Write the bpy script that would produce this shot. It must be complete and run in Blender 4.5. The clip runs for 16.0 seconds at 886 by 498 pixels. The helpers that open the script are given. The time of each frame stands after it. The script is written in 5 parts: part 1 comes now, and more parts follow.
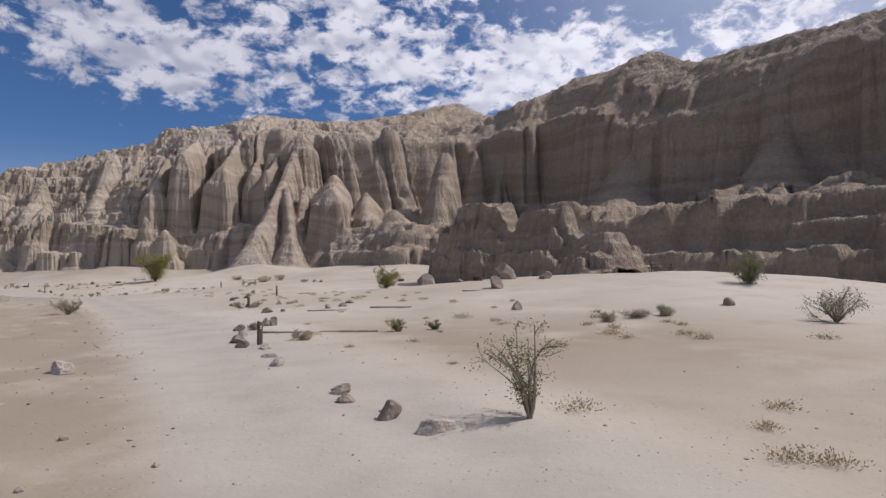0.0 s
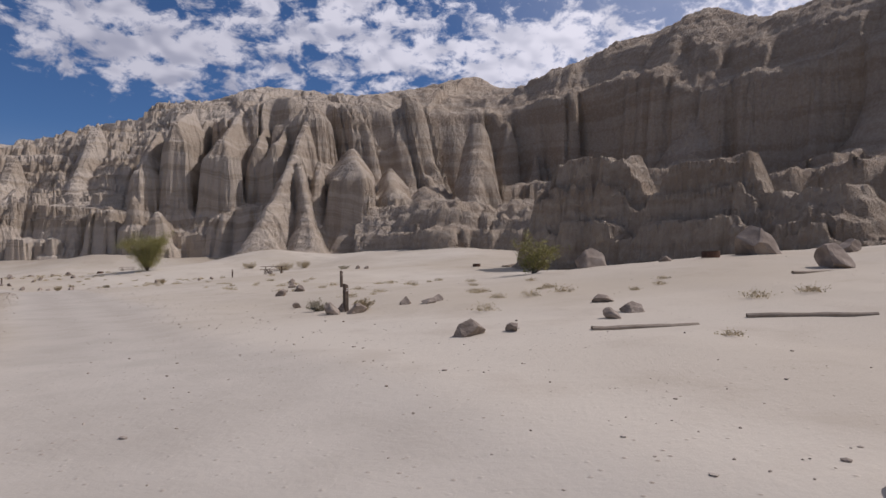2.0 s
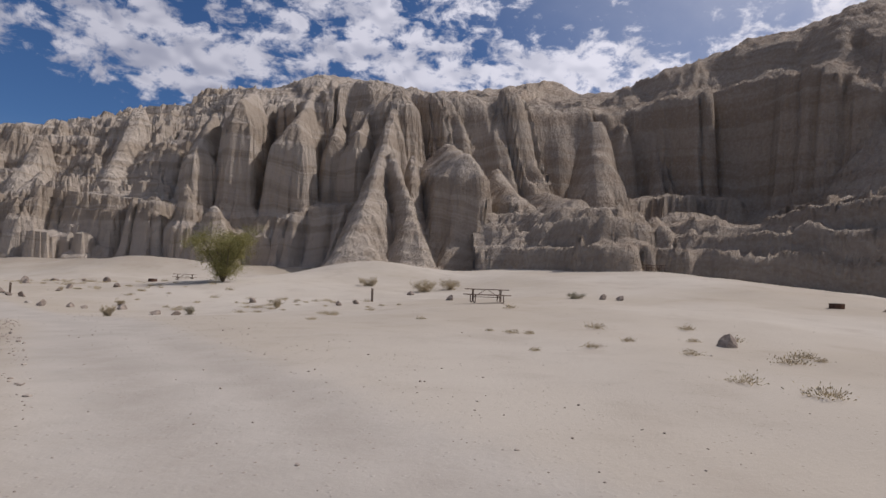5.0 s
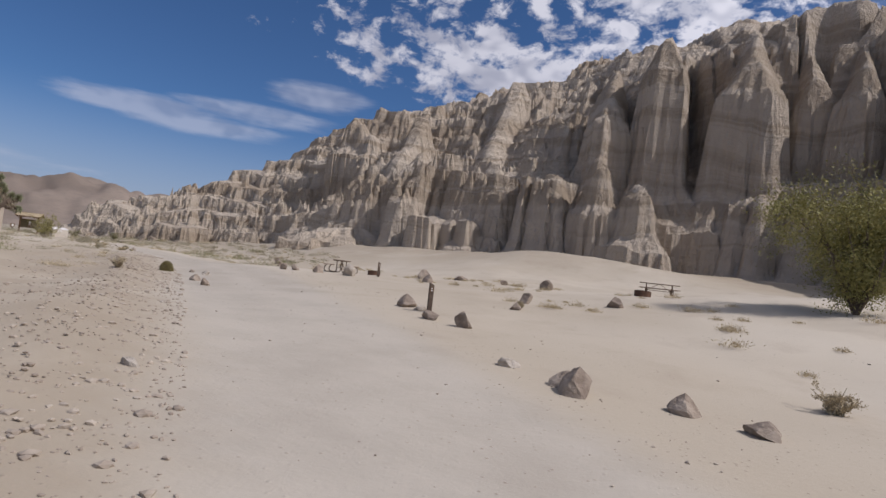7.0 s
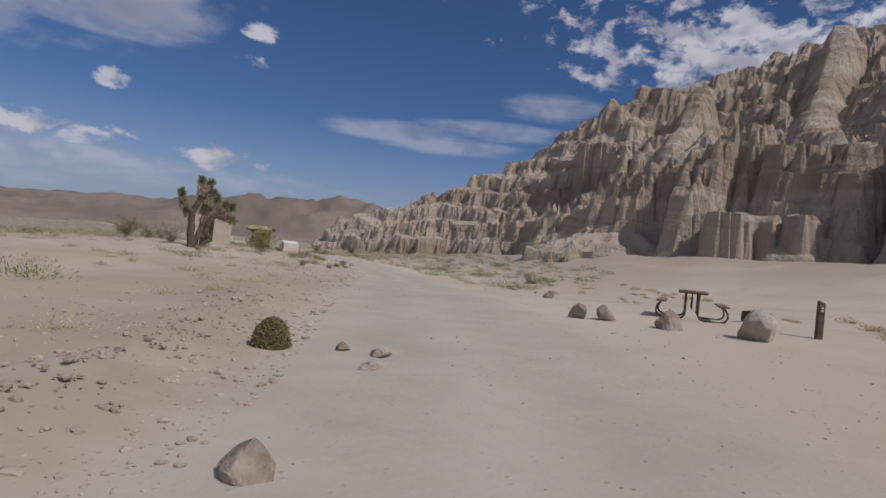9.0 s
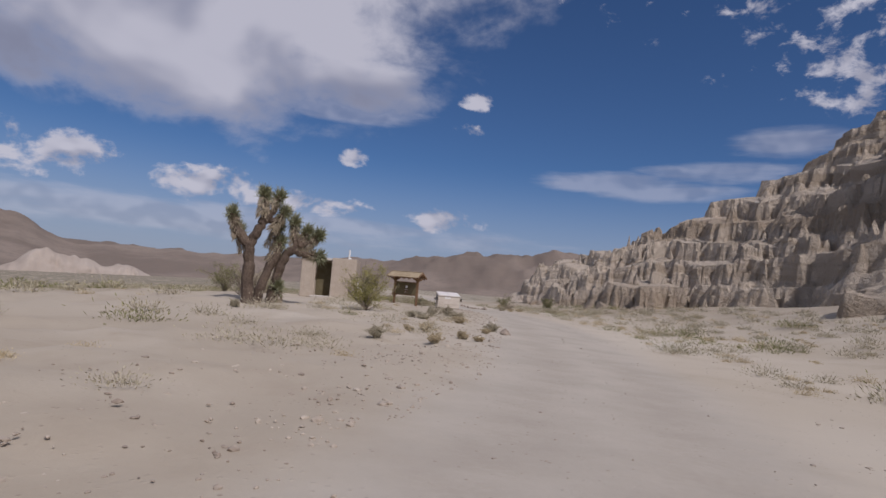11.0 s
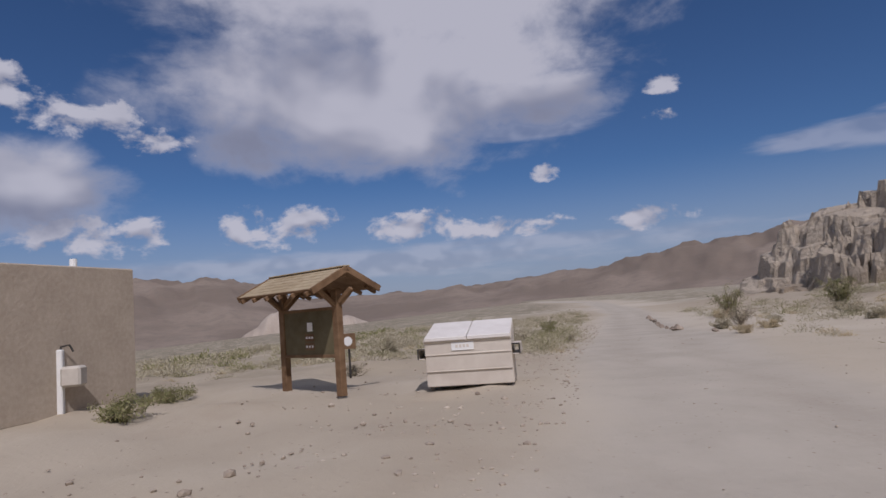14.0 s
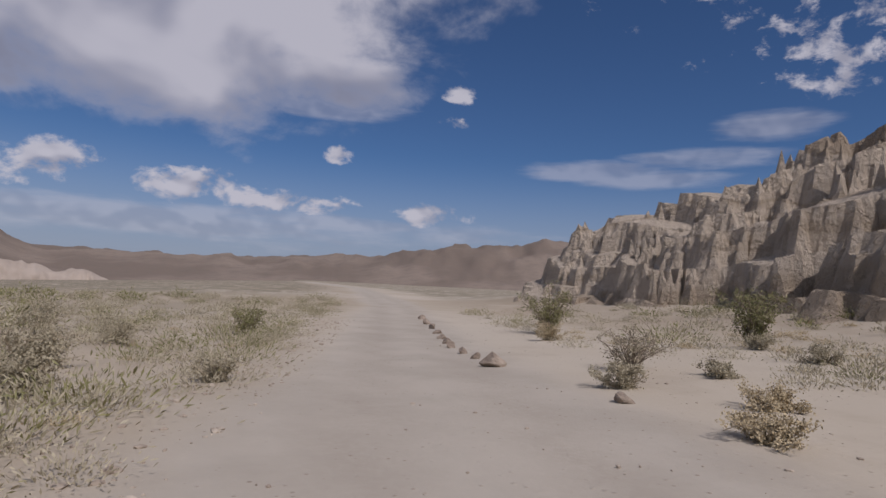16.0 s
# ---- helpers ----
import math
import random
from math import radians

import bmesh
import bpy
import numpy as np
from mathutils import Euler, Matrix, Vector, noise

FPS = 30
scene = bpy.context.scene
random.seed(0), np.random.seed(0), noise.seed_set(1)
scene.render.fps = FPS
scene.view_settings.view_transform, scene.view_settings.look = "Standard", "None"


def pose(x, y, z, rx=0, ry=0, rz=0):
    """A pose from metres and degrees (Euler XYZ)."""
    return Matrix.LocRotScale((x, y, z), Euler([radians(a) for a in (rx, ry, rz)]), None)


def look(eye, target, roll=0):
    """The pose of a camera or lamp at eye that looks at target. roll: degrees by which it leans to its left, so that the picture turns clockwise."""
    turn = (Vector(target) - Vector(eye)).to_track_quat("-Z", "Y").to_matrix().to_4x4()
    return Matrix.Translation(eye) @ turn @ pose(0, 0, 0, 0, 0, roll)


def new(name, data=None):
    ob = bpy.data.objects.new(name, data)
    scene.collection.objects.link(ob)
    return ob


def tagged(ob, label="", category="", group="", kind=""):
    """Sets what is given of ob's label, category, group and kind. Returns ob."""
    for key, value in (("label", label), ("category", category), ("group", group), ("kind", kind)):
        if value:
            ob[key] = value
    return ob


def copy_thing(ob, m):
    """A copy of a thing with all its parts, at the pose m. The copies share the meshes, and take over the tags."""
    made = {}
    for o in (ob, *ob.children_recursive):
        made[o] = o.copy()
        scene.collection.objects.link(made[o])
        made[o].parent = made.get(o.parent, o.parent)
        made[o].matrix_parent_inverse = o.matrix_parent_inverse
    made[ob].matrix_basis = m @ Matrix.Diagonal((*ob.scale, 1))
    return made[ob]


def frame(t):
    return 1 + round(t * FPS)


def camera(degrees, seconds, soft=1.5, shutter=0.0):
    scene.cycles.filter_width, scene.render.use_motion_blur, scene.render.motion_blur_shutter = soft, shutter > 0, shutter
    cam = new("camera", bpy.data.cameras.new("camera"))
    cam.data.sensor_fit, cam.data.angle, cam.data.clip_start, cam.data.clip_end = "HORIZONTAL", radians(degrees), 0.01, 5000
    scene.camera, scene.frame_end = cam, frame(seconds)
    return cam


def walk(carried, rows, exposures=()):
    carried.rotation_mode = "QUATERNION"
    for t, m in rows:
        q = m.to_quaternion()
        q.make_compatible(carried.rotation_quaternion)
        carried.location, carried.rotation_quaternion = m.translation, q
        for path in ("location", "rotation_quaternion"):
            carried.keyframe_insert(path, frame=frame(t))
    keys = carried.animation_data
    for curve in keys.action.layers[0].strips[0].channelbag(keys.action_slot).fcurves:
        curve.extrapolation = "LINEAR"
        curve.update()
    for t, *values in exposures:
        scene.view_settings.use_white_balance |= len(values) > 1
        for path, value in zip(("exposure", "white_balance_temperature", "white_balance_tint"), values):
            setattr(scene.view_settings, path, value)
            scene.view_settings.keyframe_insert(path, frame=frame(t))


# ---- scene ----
cam = camera(73.0, 16.0)
PATH = [
    (0, 10.27, -38.22, 2.15, 92.49, 0.55, -2.91),
    (0.5, 7.65, -32.20, 1.86, 94.99, -0.77, -3.89),
    (1, 5.63, -26.94, 1.60, 95.21, -0.47, -3.98),
    (1.5, 3.41, -21.51, 1.54, 92.27, 0.64, -3.32),
    (2, 1.46, -16.87, 1.51, 91.60, 1.02, -3.51),
    (2.5, -0.47, -13.29, 1.51, 92.71, -0.17, -4.55),
    (3, -2.62, -9.88, 1.58, 94.18, -1.30, -5.72),
    (5.5, -20.71, 18.00, 1.83, 93.46, -2.76, 1.01),
    (6, -26.72, 26.36, 1.64, 93.73, -3.95, 7.56),
    (6.5, -32.59, 34.61, 1.42, 93.42, -5.53, 16.81),
    (7, -37.31, 40.65, 1.33, 92.27, -6.46, 27.40),
    (7.5, -41.27, 44.75, 1.44, 90.59, -7.18, 35.32),
    (8, -44.64, 47.90, 1.44, 90.32, -7.29, 40.54),
    (8.5, -48.03, 50.99, 1.51, 90.20, -7.19, 44.95),
    (9, -51.25, 53.97, 1.61, 90.74, -6.01, 49.82),
    (9.5, -54.29, 56.58, 1.64, 92.20, -6.61, 54.13),
    (12, -79.99, 74.71, 1.54, 94.95, -1.20, 83.05),
    (12.5, -84.25, 76.74, 1.51, 96.06, 1.57, 89.57),
    (13, -89.02, 78.38, 1.63, 98.38, 5.36, 94.76),
    (13.5, -94.59, 80.70, 1.78, 98.75, 1.59, 94.87),
    (14, -100.52, 83.39, 1.92, 95.53, 4.55, 90.87),
    (14.5, -104.55, 84.84, 1.89, 93.21, -0.39, 84.81),
    (15, -109.21, 86.31, 1.73, 92.49, -2.75, 78.30),
    (15.5, -113.52, 87.64, 1.64, 93.02, -2.90, 73.07),
    (16, -116.99, 88.25, 1.57, 93.55, -2.77, 69.50),
]
walk(cam, [(t, pose(*p)) for t, *p in PATH], [(0, -0.24, 6150, 18), (2, -0.40, 6150, 20), (5.5, -0.42, 6150, 17), (6.3, -0.14, 6150, 15), (7.0, -0.26, 6150, 17), (7.7, -0.58, 6200, 18), (9, -0.58, 6200, 19), (12, -0.5, 6080, 20), (13.2, -0.6, 6050, 20), (16, -0.6, 6250, 20)])

# ---- sky, sun ----
SUN_HEADING, SUN_UP = -78.0, 50.0
sun_dir = Vector((-math.sin(radians(SUN_HEADING)) * math.cos(radians(SUN_UP)), math.cos(radians(SUN_HEADING)) * math.cos(radians(SUN_UP)), math.sin(radians(SUN_UP))))
sun = new("sun", bpy.data.lights.new("sun", "SUN"))
sun.data.energy, sun.data.angle, sun.data.color = 3.6, radians(0.53), (1.0, 0.95, 0.88)
sun.matrix_world = look(sun_dir * 100, (0, 0, 0))


def heading_dir(az, el):
    return (-math.sin(radians(az)) * math.cos(radians(el)), math.cos(radians(az)) * math.cos(radians(el)), math.sin(radians(el)))


class Nodes:
    """Short ways to build a node tree."""

    def __init__(self, tree):
        self.t = tree
        tree.nodes.clear()

    def add(self, kind, inputs=None, **props):
        n = self.t.nodes.new(kind)
        for k, v in props.items():
            if k == "operation":
                n.operation = v
            elif k == "blend_type":
                n.blend_type = v
            elif k == "data_type":
                n.data_type = v
            elif k == "noise_dimensions":
                n.noise_dimensions = v
            elif k == "feature":
                n.feature = v
            elif k == "sky_type":
                n.sky_type = v
            elif k == "interpolation_type":
                n.interpolation_type = v
            elif k == "wave_type":
                n.wave_type = v
            elif k == "bands_direction":
                n.bands_direction = v
        for k, v in (inputs or {}).items():
            self.put(n.inputs[k], v)
        return n

    def put(self, socket, v):
        if isinstance(v, bpy.types.NodeSocket):
            self.t.links.new(v, socket)
        else:
            socket.default_value = v

    def math(self, op, a, b=0.0, c=None):
        ins = {0: a, 1: b}
        if c is not None:
            ins[2] = c
        return self.add("ShaderNodeMath", ins, operation=op).outputs[0]

    def vmath(self, op, a, b=None):
        n = self.add("ShaderNodeVectorMath", {0: a} if b is None else {0: a, 1: b}, operation=op)
        return n.outputs["Value"] if op in ("DOT_PRODUCT", "LENGTH", "DISTANCE") else n.outputs[0]

    def noise(self, vec, scale, detail=4.0, rough=0.55, dist=0.0):
        return self.add("ShaderNodeTexNoise", {"Vector": vec, "Scale": scale, "Detail": detail, "Roughness": rough, "Distortion": dist}).outputs[0]

    def step(self, v, lo, hi, a=0.0, b=1.0):
        n = self.add("ShaderNodeMapRange", {0: v, 1: lo, 2: hi, 3: a, 4: b}, interpolation_type="SMOOTHSTEP")
        return n.outputs[0]

    def mix(self, fac, a, b, blend="MIX"):
        n = self.add("ShaderNodeMix", data_type="RGBA", blend_type=blend)
        self.put(n.inputs[0], fac)
        for s, v in ((6, a), (7, b)):
            self.put(n.inputs[s], v if isinstance(v, bpy.types.NodeSocket) else (*v, 1.0))
        return n.outputs[2]


def make_world():
    w = bpy.data.worlds.new("desert_sky")
    scene.world = w
    w.use_nodes = True
    n = Nodes(w.node_tree)
    way = n.add("ShaderNodeTexCoord").outputs["Generated"]
    sky = n.add("ShaderNodeTexSky", sky_type="NISHITA")
    sky.sky_type = "NISHITA"
    sky.sun_disc = False
    sky.sun_elevation, sky.sun_rotation = radians(SUN_UP), radians(-SUN_HEADING)
    sky.altitude, sky.air_density, sky.dust_density, sky.ozone_density = 900, 1.0, 0.3, 2.5
    blue = n.mix(0.75, sky.outputs[0], (0.42, 0.72, 1.0), "MULTIPLY")
    sep = n.add("ShaderNodeSeparateXYZ", {0: way})
    up = n.math("MAXIMUM", sep.outputs[2], 0.0)
    az = n.math("MULTIPLY", n.math("ARCTAN2", n.math("MULTIPLY", sep.outputs[0], -1.0), sep.outputs[1]), 57.2958)
    el = n.math("MULTIPLY", n.math("ARCSINE", sep.outputs[2]), 57.2958)

    def bank(clouds):
        """Highest of a set of ellipses: heading, height, half width, half height, all in degrees."""
        best = -3.0
        for a, e, w, h in clouds:
            u = n.math("MULTIPLY", n.math("SUBTRACT", az, a), 1.0 / w)
            v = n.math("MULTIPLY", n.math("SUBTRACT", el, e), 1.0 / h)
            best = n.math("MAXIMUM", best, n.math("SUBTRACT", 1.0, n.math("MULTIPLY_ADD", u, u, n.math("MULTIPLY", v, v))))
        return best

    sheet = bank([(97, 21, 24, 10), (95, 30, 30, 10), (80, 18.3, 9, 3.2), (108, 16, 7, 3.5), (128, 11.5, 12, 4.5)])
    heaps = bank([(105, 8.6, 8, 2.0), (92, 7.9, 6, 1.7), (84, 7.0, 5, 1.2), (71, 6.6, 4, 1.2), (80, 11.8, 1.7, 0.9), (69, 18.1, 1.9, 1.0), (69.4, 15.4, 2.2, 0.7), (122, 18, 5.5, 2.0), (115, 16, 4, 1.4), (121, 8.2, 7, 2.0), (136, 13, 9, 3), (127, 19.5, 4, 2.2)])
    broken = bank([(26, 19.5, 13, 5.5), (5, 20, 16, 6), (-14, 19, 12, 5.0), (-34, 20, 12, 5), (14, 28, 34, 8), (-60, 30, 25, 12), (170, 35, 40, 15)])
    wisps = bank([(55, 11.2, 9, 1.2), (46, 12.2, 8, 1.1), (40.5, 14.6, 6, 1.4), (50, 10.4, 9, 1.0), (80, 16.5, 10, 1.5), (100, 4.5, 40, 2.2)])
    dome = n.vmath("MULTIPLY", way, (1.0, 1.0, 1.6))
    puffs = n.noise(dome, 15.0, 8.0, 0.60, 0.2)
    soft = n.noise(dome, 15.0, 2.0, 0.5, 0.2)
    above = n.noise(n.vmath("ADD", dome, (0.0, 0.0, 0.025)), 15.0, 2.0, 0.5, 0.2)
    crumbs = n.noise(dome, 24.0, 8.0, 0.62, 0.25)
    broad = n.noise(dome, 4.2, 6.0, 0.58, 0.3)
    streak = n.noise(n.vmath("MULTIPLY", way, (4.0, 4.0, 26.0)), 1.0, 6.0, 0.6)
    d_sheet = n.step(n.math("ADD", sheet, n.math("ADD", n.math("MULTIPLY_ADD", broad, 2.6, -1.3), n.math("MULTIPLY_ADD", puffs, 0.9, -0.45))), -0.15, 0.95)
    d_heaps = n.step(n.math("ADD", heaps, n.math("MULTIPLY_ADD", puffs, 6.4, -3.3)), 0.1, 1.1)
    d_broken = n.step(n.math("ADD", n.math("MULTIPLY", broken, 0.55), n.math("ADD", n.math("MULTIPLY_ADD", crumbs, 3.2, -1.6), n.math("MULTIPLY_ADD", broad, 2.0, -1.0))), 0.02, 0.62)
    d_wisps = n.math("MULTIPLY", n.step(n.math("ADD", wisps, n.math("MULTIPLY_ADD", streak, 3.0, -1.5)), 0.0, 1.0), 0.42)
    dense = n.math("MAXIMUM", n.math("MAXIMUM", d_sheet, d_heaps), n.math("MAXIMUM", d_broken, d_wisps))
    # grey undersides where the cloud is thick, bright tops where it thins upward
    lit = n.step(n.math("SUBTRACT", soft, above), -0.16, 0.10)
    belly = n.math("MULTIPLY", d_sheet, n.step(n.math("ADD", n.math("MULTIPLY", el, 0.05), n.math("MULTIPLY", n.noise(dome, 4.2, 3.0, 0.5, 0.3), 4.2)), 2.45, 3.55, 1.0, 0.08))
    shade = n.math("MAXIMUM", n.math("MULTIPLY", belly, 0.9), n.math("MULTIPLY", n.math("MULTIPLY", n.math("SUBTRACT", 1.0, lit), n.math("SUBTRACT", 1.0, d_sheet)), 0.6))
    near_sun = n.vmath("DOT_PRODUCT", n.vmath("NORMALIZE", way), tuple(sun_dir))
    white = n.mix(shade, (9.4, 9.4, 9.8), (3.5, 3.8, 4.9))
    # clouds towards the sun shine through
    white = n.mix(n.step(near_sun, 0.05, 0.75), white, n.mix(shade, (14.5, 14.4, 14.6), (8.5, 8.8, 9.6)))
    haze = n.step(up, 0.0, 0.22, 0.82, 0.0)
    hazed = n.mix(haze, blue, (4.9, 5.5, 6.7))
    col = n.mix(n.math("MULTIPLY", dense, 0.92), hazed, white)
    # thin bright veil of haze round the sun
    veil = n.math("MULTIPLY", n.step(near_sun, 0.40, 0.96), n.step(broad, 0.2, 0.75, 0.6, 1.0))
    col = n.mix(n.math("MULTIPLY", veil, 0.85), col, (13.0, 12.8, 12.6))
    bg = n.add("ShaderNodeBackground", {0: col, 1: 0.080})
    out = n.add("ShaderNodeOutputWorld", {0: bg.outputs[0]})


make_world()

# ---- materials ----
def material(name, build):
    m = bpy.data.materials.new(name)
    m.use_nodes = True
    n = Nodes(m.node_tree)
    bsdf = n.add("ShaderNodeBsdfPrincipled")
    out = n.add("ShaderNodeOutputMaterial", {0: bsdf.outputs[0]})
    pos = n.add("ShaderNodeNewGeometry").outputs["Position"]
    loc = n.add("ShaderNodeTexCoord").outputs["Object"]
    build(n, bsdf, pos, loc)
    return m


def bump(n, bsdf, height, strength, distance):
    b = n.add("ShaderNodeBump", {"Strength": strength, "Distance": distance, "Height": height})
    n.put(bsdf.inputs["Normal"], b.outputs[0])


def grain_mat(name, low, high, scale, rough=0.9, relief=0.4, depth=0.02, metal=0.0, local=True, stain=0.5, spec=0.3):
    def build(n, b, pos, loc):
        v = loc if local else pos
        a = n.noise(v, scale, 6.0, 0.6)
        s = n.noise(v, scale * 0.17, 3.0, 0.5)
        k = n.math("MULTIPLY_ADD", n.step(s, 0.35, 0.7), stain, n.math("MULTIPLY", n.step(a, 0.3, 0.75), 1.0 - stain))
        n.put(b.inputs["Base Color"], n.mix(k, low, high))
        n.put(b.inputs["Roughness"], n.step(a, 0.2, 0.8, min(1.0, rough + 0.08), rough - 0.1))
        b.inputs["Metallic"].default_value = metal
        b.inputs["Specular IOR Level"].default_value = spec
        bump(n, b, a, relief, depth)
    return material(name, build)


def rock_build(n, b, pos, loc):
    sep = n.add("ShaderNodeSeparateXYZ", {0: pos})
    wob = n.noise(pos, 0.05, 4.0, 0.55)
    z = n.math("ADD", sep.outputs[2], n.math("MULTIPLY", wob, 9.0))
    strata = n.noise(n.add("ShaderNodeCombineXYZ", {0: n.math("MULTIPLY", sep.outputs[0], 0.03), 1: n.math("MULTIPLY", sep.outputs[1], 0.03), 2: z}).outputs[0], 0.38, 4.0, 0.55, 0.4)
    big = n.noise(pos, 0.03, 3.0, 0.5)
    fine = n.noise(pos, 1.6, 8.0, 0.68)
    runs = n.noise(n.vmath("MULTIPLY", pos, (1.1, 1.1, 0.12)), 1.0, 5.0, 0.6)
    pale, tan, brown = (0.63, 0.545, 0.44), (0.43, 0.35, 0.263), (0.26, 0.188, 0.128)
    # the eastern cliffs are browner than the pale badlands in the west
    east = n.step(n.math("ADD", sep.outputs[0], n.math("MULTIPLY", big, 60.0)), -30.0, 70.0)
    c = n.mix(n.step(strata, 0.4, 0.62), tan, pale)
    c = n.mix(n.math("MULTIPLY", n.step(strata, 0.50, 0.66), 0.28), c, brown)
    c = n.mix(n.math("MULTIPLY", east, 0.75), c, n.mix(n.step(n.math("MULTIPLY_ADD", strata, 0.35, n.math("MULTIPLY", fine, 0.65)), 0.36, 0.62), (0.32, 0.242, 0.172), (0.43, 0.352, 0.265)))
    c = n.mix(n.math("MULTIPLY", n.step(runs, 0.52, 0.75), 0.28), c, (0.23, 0.185, 0.145))
    c = n.mix(n.math("MULTIPLY", n.step(fine, 0.5, 0.8), 0.25), c, (0.60, 0.53, 0.44))
    n.put(b.inputs["Base Color"], c)
    b.inputs["Roughness"].default_value = 0.95
    b.inputs["Specular IOR Level"].default_value = 0.15
    h = n.math("ADD", n.math("MULTIPLY", fine, 0.7), n.math("ADD", n.math("MULTIPLY", strata, n.math("MULTIPLY_ADD", east, -0.45, 0.6)), n.math("MULTIPLY", runs, 0.9)))
    micro = n.noise(pos, 5.0, 6.0, 0.7)
    h = n.math("ADD", h, n.math("MULTIPLY", micro, 0.25))
    bump(n, b, h, 1.0, 0.8)


M_ROCK = material("eroded_sandstone", rock_build)


def sand_build(n, b, pos, loc):
    big = n.noise(pos, 0.045, 4.0, 0.55)
    mid = n.noise(pos, 0.5, 5.0, 0.6)
    fine = n.noise(pos, 9.0, 6.0, 0.7)
    peb = n.add("ShaderNodeTexVoronoi", {"Vector": pos, "Scale": 7.0, "Randomness": 1.0}).outputs["Distance"]
    road = n.add("ShaderNodeAttribute")
    road.attribute_name = "road"
    r = road.outputs["Fac"]
    dirt = n.mix(n.step(big, 0.38, 0.64), (0.45, 0.388, 0.30), (0.535, 0.478, 0.39))
    dirt = n.mix(n.math("MULTIPLY", n.step(mid, 0.5, 0.72), 0.35), dirt, (0.36, 0.295, 0.225))
    track = n.mix(n.step(mid, 0.35, 0.7), (0.475, 0.428, 0.358), (0.41, 0.367, 0.305))
    marks = n.add("ShaderNodeAttribute")
    marks.attribute_name = "rut"
    track = n.mix(n.math("MULTIPLY", marks.outputs["Fac"], n.step(fine, 0.25, 0.6, 0.25, 0.75)), track, (0.37, 0.322, 0.262))
    tint = n.add("ShaderNodeAttribute")
    tint.attribute_name = "ochre"
    ochre = n.math("MULTIPLY", tint.outputs["Fac"], n.step(n.noise(pos, 0.25, 5.0, 0.6), 0.22, 0.50))
    dirt = n.mix(n.math("MULTIPLY", ochre, 0.85), dirt, (0.31, 0.25, 0.18))
    c = n.mix(r, dirt, track)
    c = n.mix(n.math("MULTIPLY", n.step(peb, 0.05, 0.17, 1.0, 0.0), n.step(n.noise(pos, 0.8, 3.0), 0.45, 0.6)), c, (0.30, 0.25, 0.195))
    c = n.mix(n.math("MULTIPLY", n.step(fine, 0.55, 0.8), 0.2), c, (0.36, 0.30, 0.24))
    far = n.add("ShaderNodeAttribute")
    far.attribute_name = "scrub"
    spots = n.noise(pos, 0.22, 6.0, 0.75)
    c = n.mix(n.math("MULTIPLY", far.outputs["Fac"], n.step(spots, 0.36, 0.56)), c, (0.20, 0.175, 0.12))
    n.put(b.inputs["Base Color"], c)
    b.inputs["Roughness"].default_value = 0.95
    b.inputs["Specular IOR Level"].default_value = 0.15
    h = n.math("ADD", n.math("MULTIPLY", fine, 0.4), n.math("ADD", n.math("MULTIPLY", mid, 0.8), n.step(peb, 0.0, 0.2, 0.25, 0.0)))
    bump(n, b, h, 0.5, 0.06)


M_SAND = material("desert_sand", sand_build)


def hill_build(n, b, pos, loc):
    spots = n.noise(pos, 0.05, 8.0, 0.75)
    big = n.noise(pos, 0.004, 4.0, 0.5)
    c = n.mix(n.step(big, 0.4, 0.6), (0.20, 0.16, 0.13), (0.265, 0.215, 0.175))
    c = n.mix(n.math("MULTIPLY", n.step(spots, 0.45, 0.65), 0.5), c, (0.17, 0.145, 0.12))
    n.put(b.inputs["Base Color"], c)
    b.inputs["Roughness"].default_value = 1.0
    b.inputs["Specular IOR Level"].default_value = 0.1
    bump(n, b, spots, 0.5, 3.0)


M_HILL = material("far_brown_hills", hill_build)
M_PALE = grain_mat("far_pale_cliffs", (0.34, 0.285, 0.235), (0.46, 0.395, 0.335), 0.05, 0.95, 0.6, 4.0, local=False)

# ---- helpers for shapes ----
def mesh_obj(name, verts, faces, mat, smooth=True, parent=None):
    me = bpy.data.meshes.new(name)
    verts = np.asarray(verts, dtype=np.float32).reshape(-1, 3)
    faces = np.asarray(faces, dtype=np.int32)
    k = faces.shape[1]
    me.vertices.add(len(verts))
    me.vertices.foreach_set("co", verts.ravel())
    me.loops.add(faces.size)
    me.loops.foreach_set("vertex_index", faces.ravel())
    me.polygons.add(len(faces))
    me.polygons.foreach_set("loop_start", np.arange(0, faces.size, k, dtype=np.int32))
    me.polygons.foreach_set("loop_total", np.full(len(faces), k, dtype=np.int32))
    me.polygons.foreach_set("use_smooth", np.full(len(faces), smooth))
    me.materials.append(mat)
    me.update(calc_edges=True)
    ob = new(name, me)
    ob.parent = parent
    return ob


def lattice(a, x, y):
    xi, yi = np.floor(x).astype(np.int64), np.floor(y).astype(np.int64)
    fx, fy = x - xi, y - yi
    fx, fy = fx * fx * fx * (fx * (fx * 6 - 15) + 10), fy * fy * fy * (fy * (fy * 6 - 15) + 10)
    s = a.shape[0]
    g = lambda i, j: a[i % s, j % s]
    return (g(xi, yi) * (1 - fx) + g(xi + 1, yi) * fx) * (1 - fy) + (g(xi, yi + 1) * (1 - fx) + g(xi + 1, yi + 1) * fx) * fy


TABLE = np.random.RandomState(7).rand(256, 256)


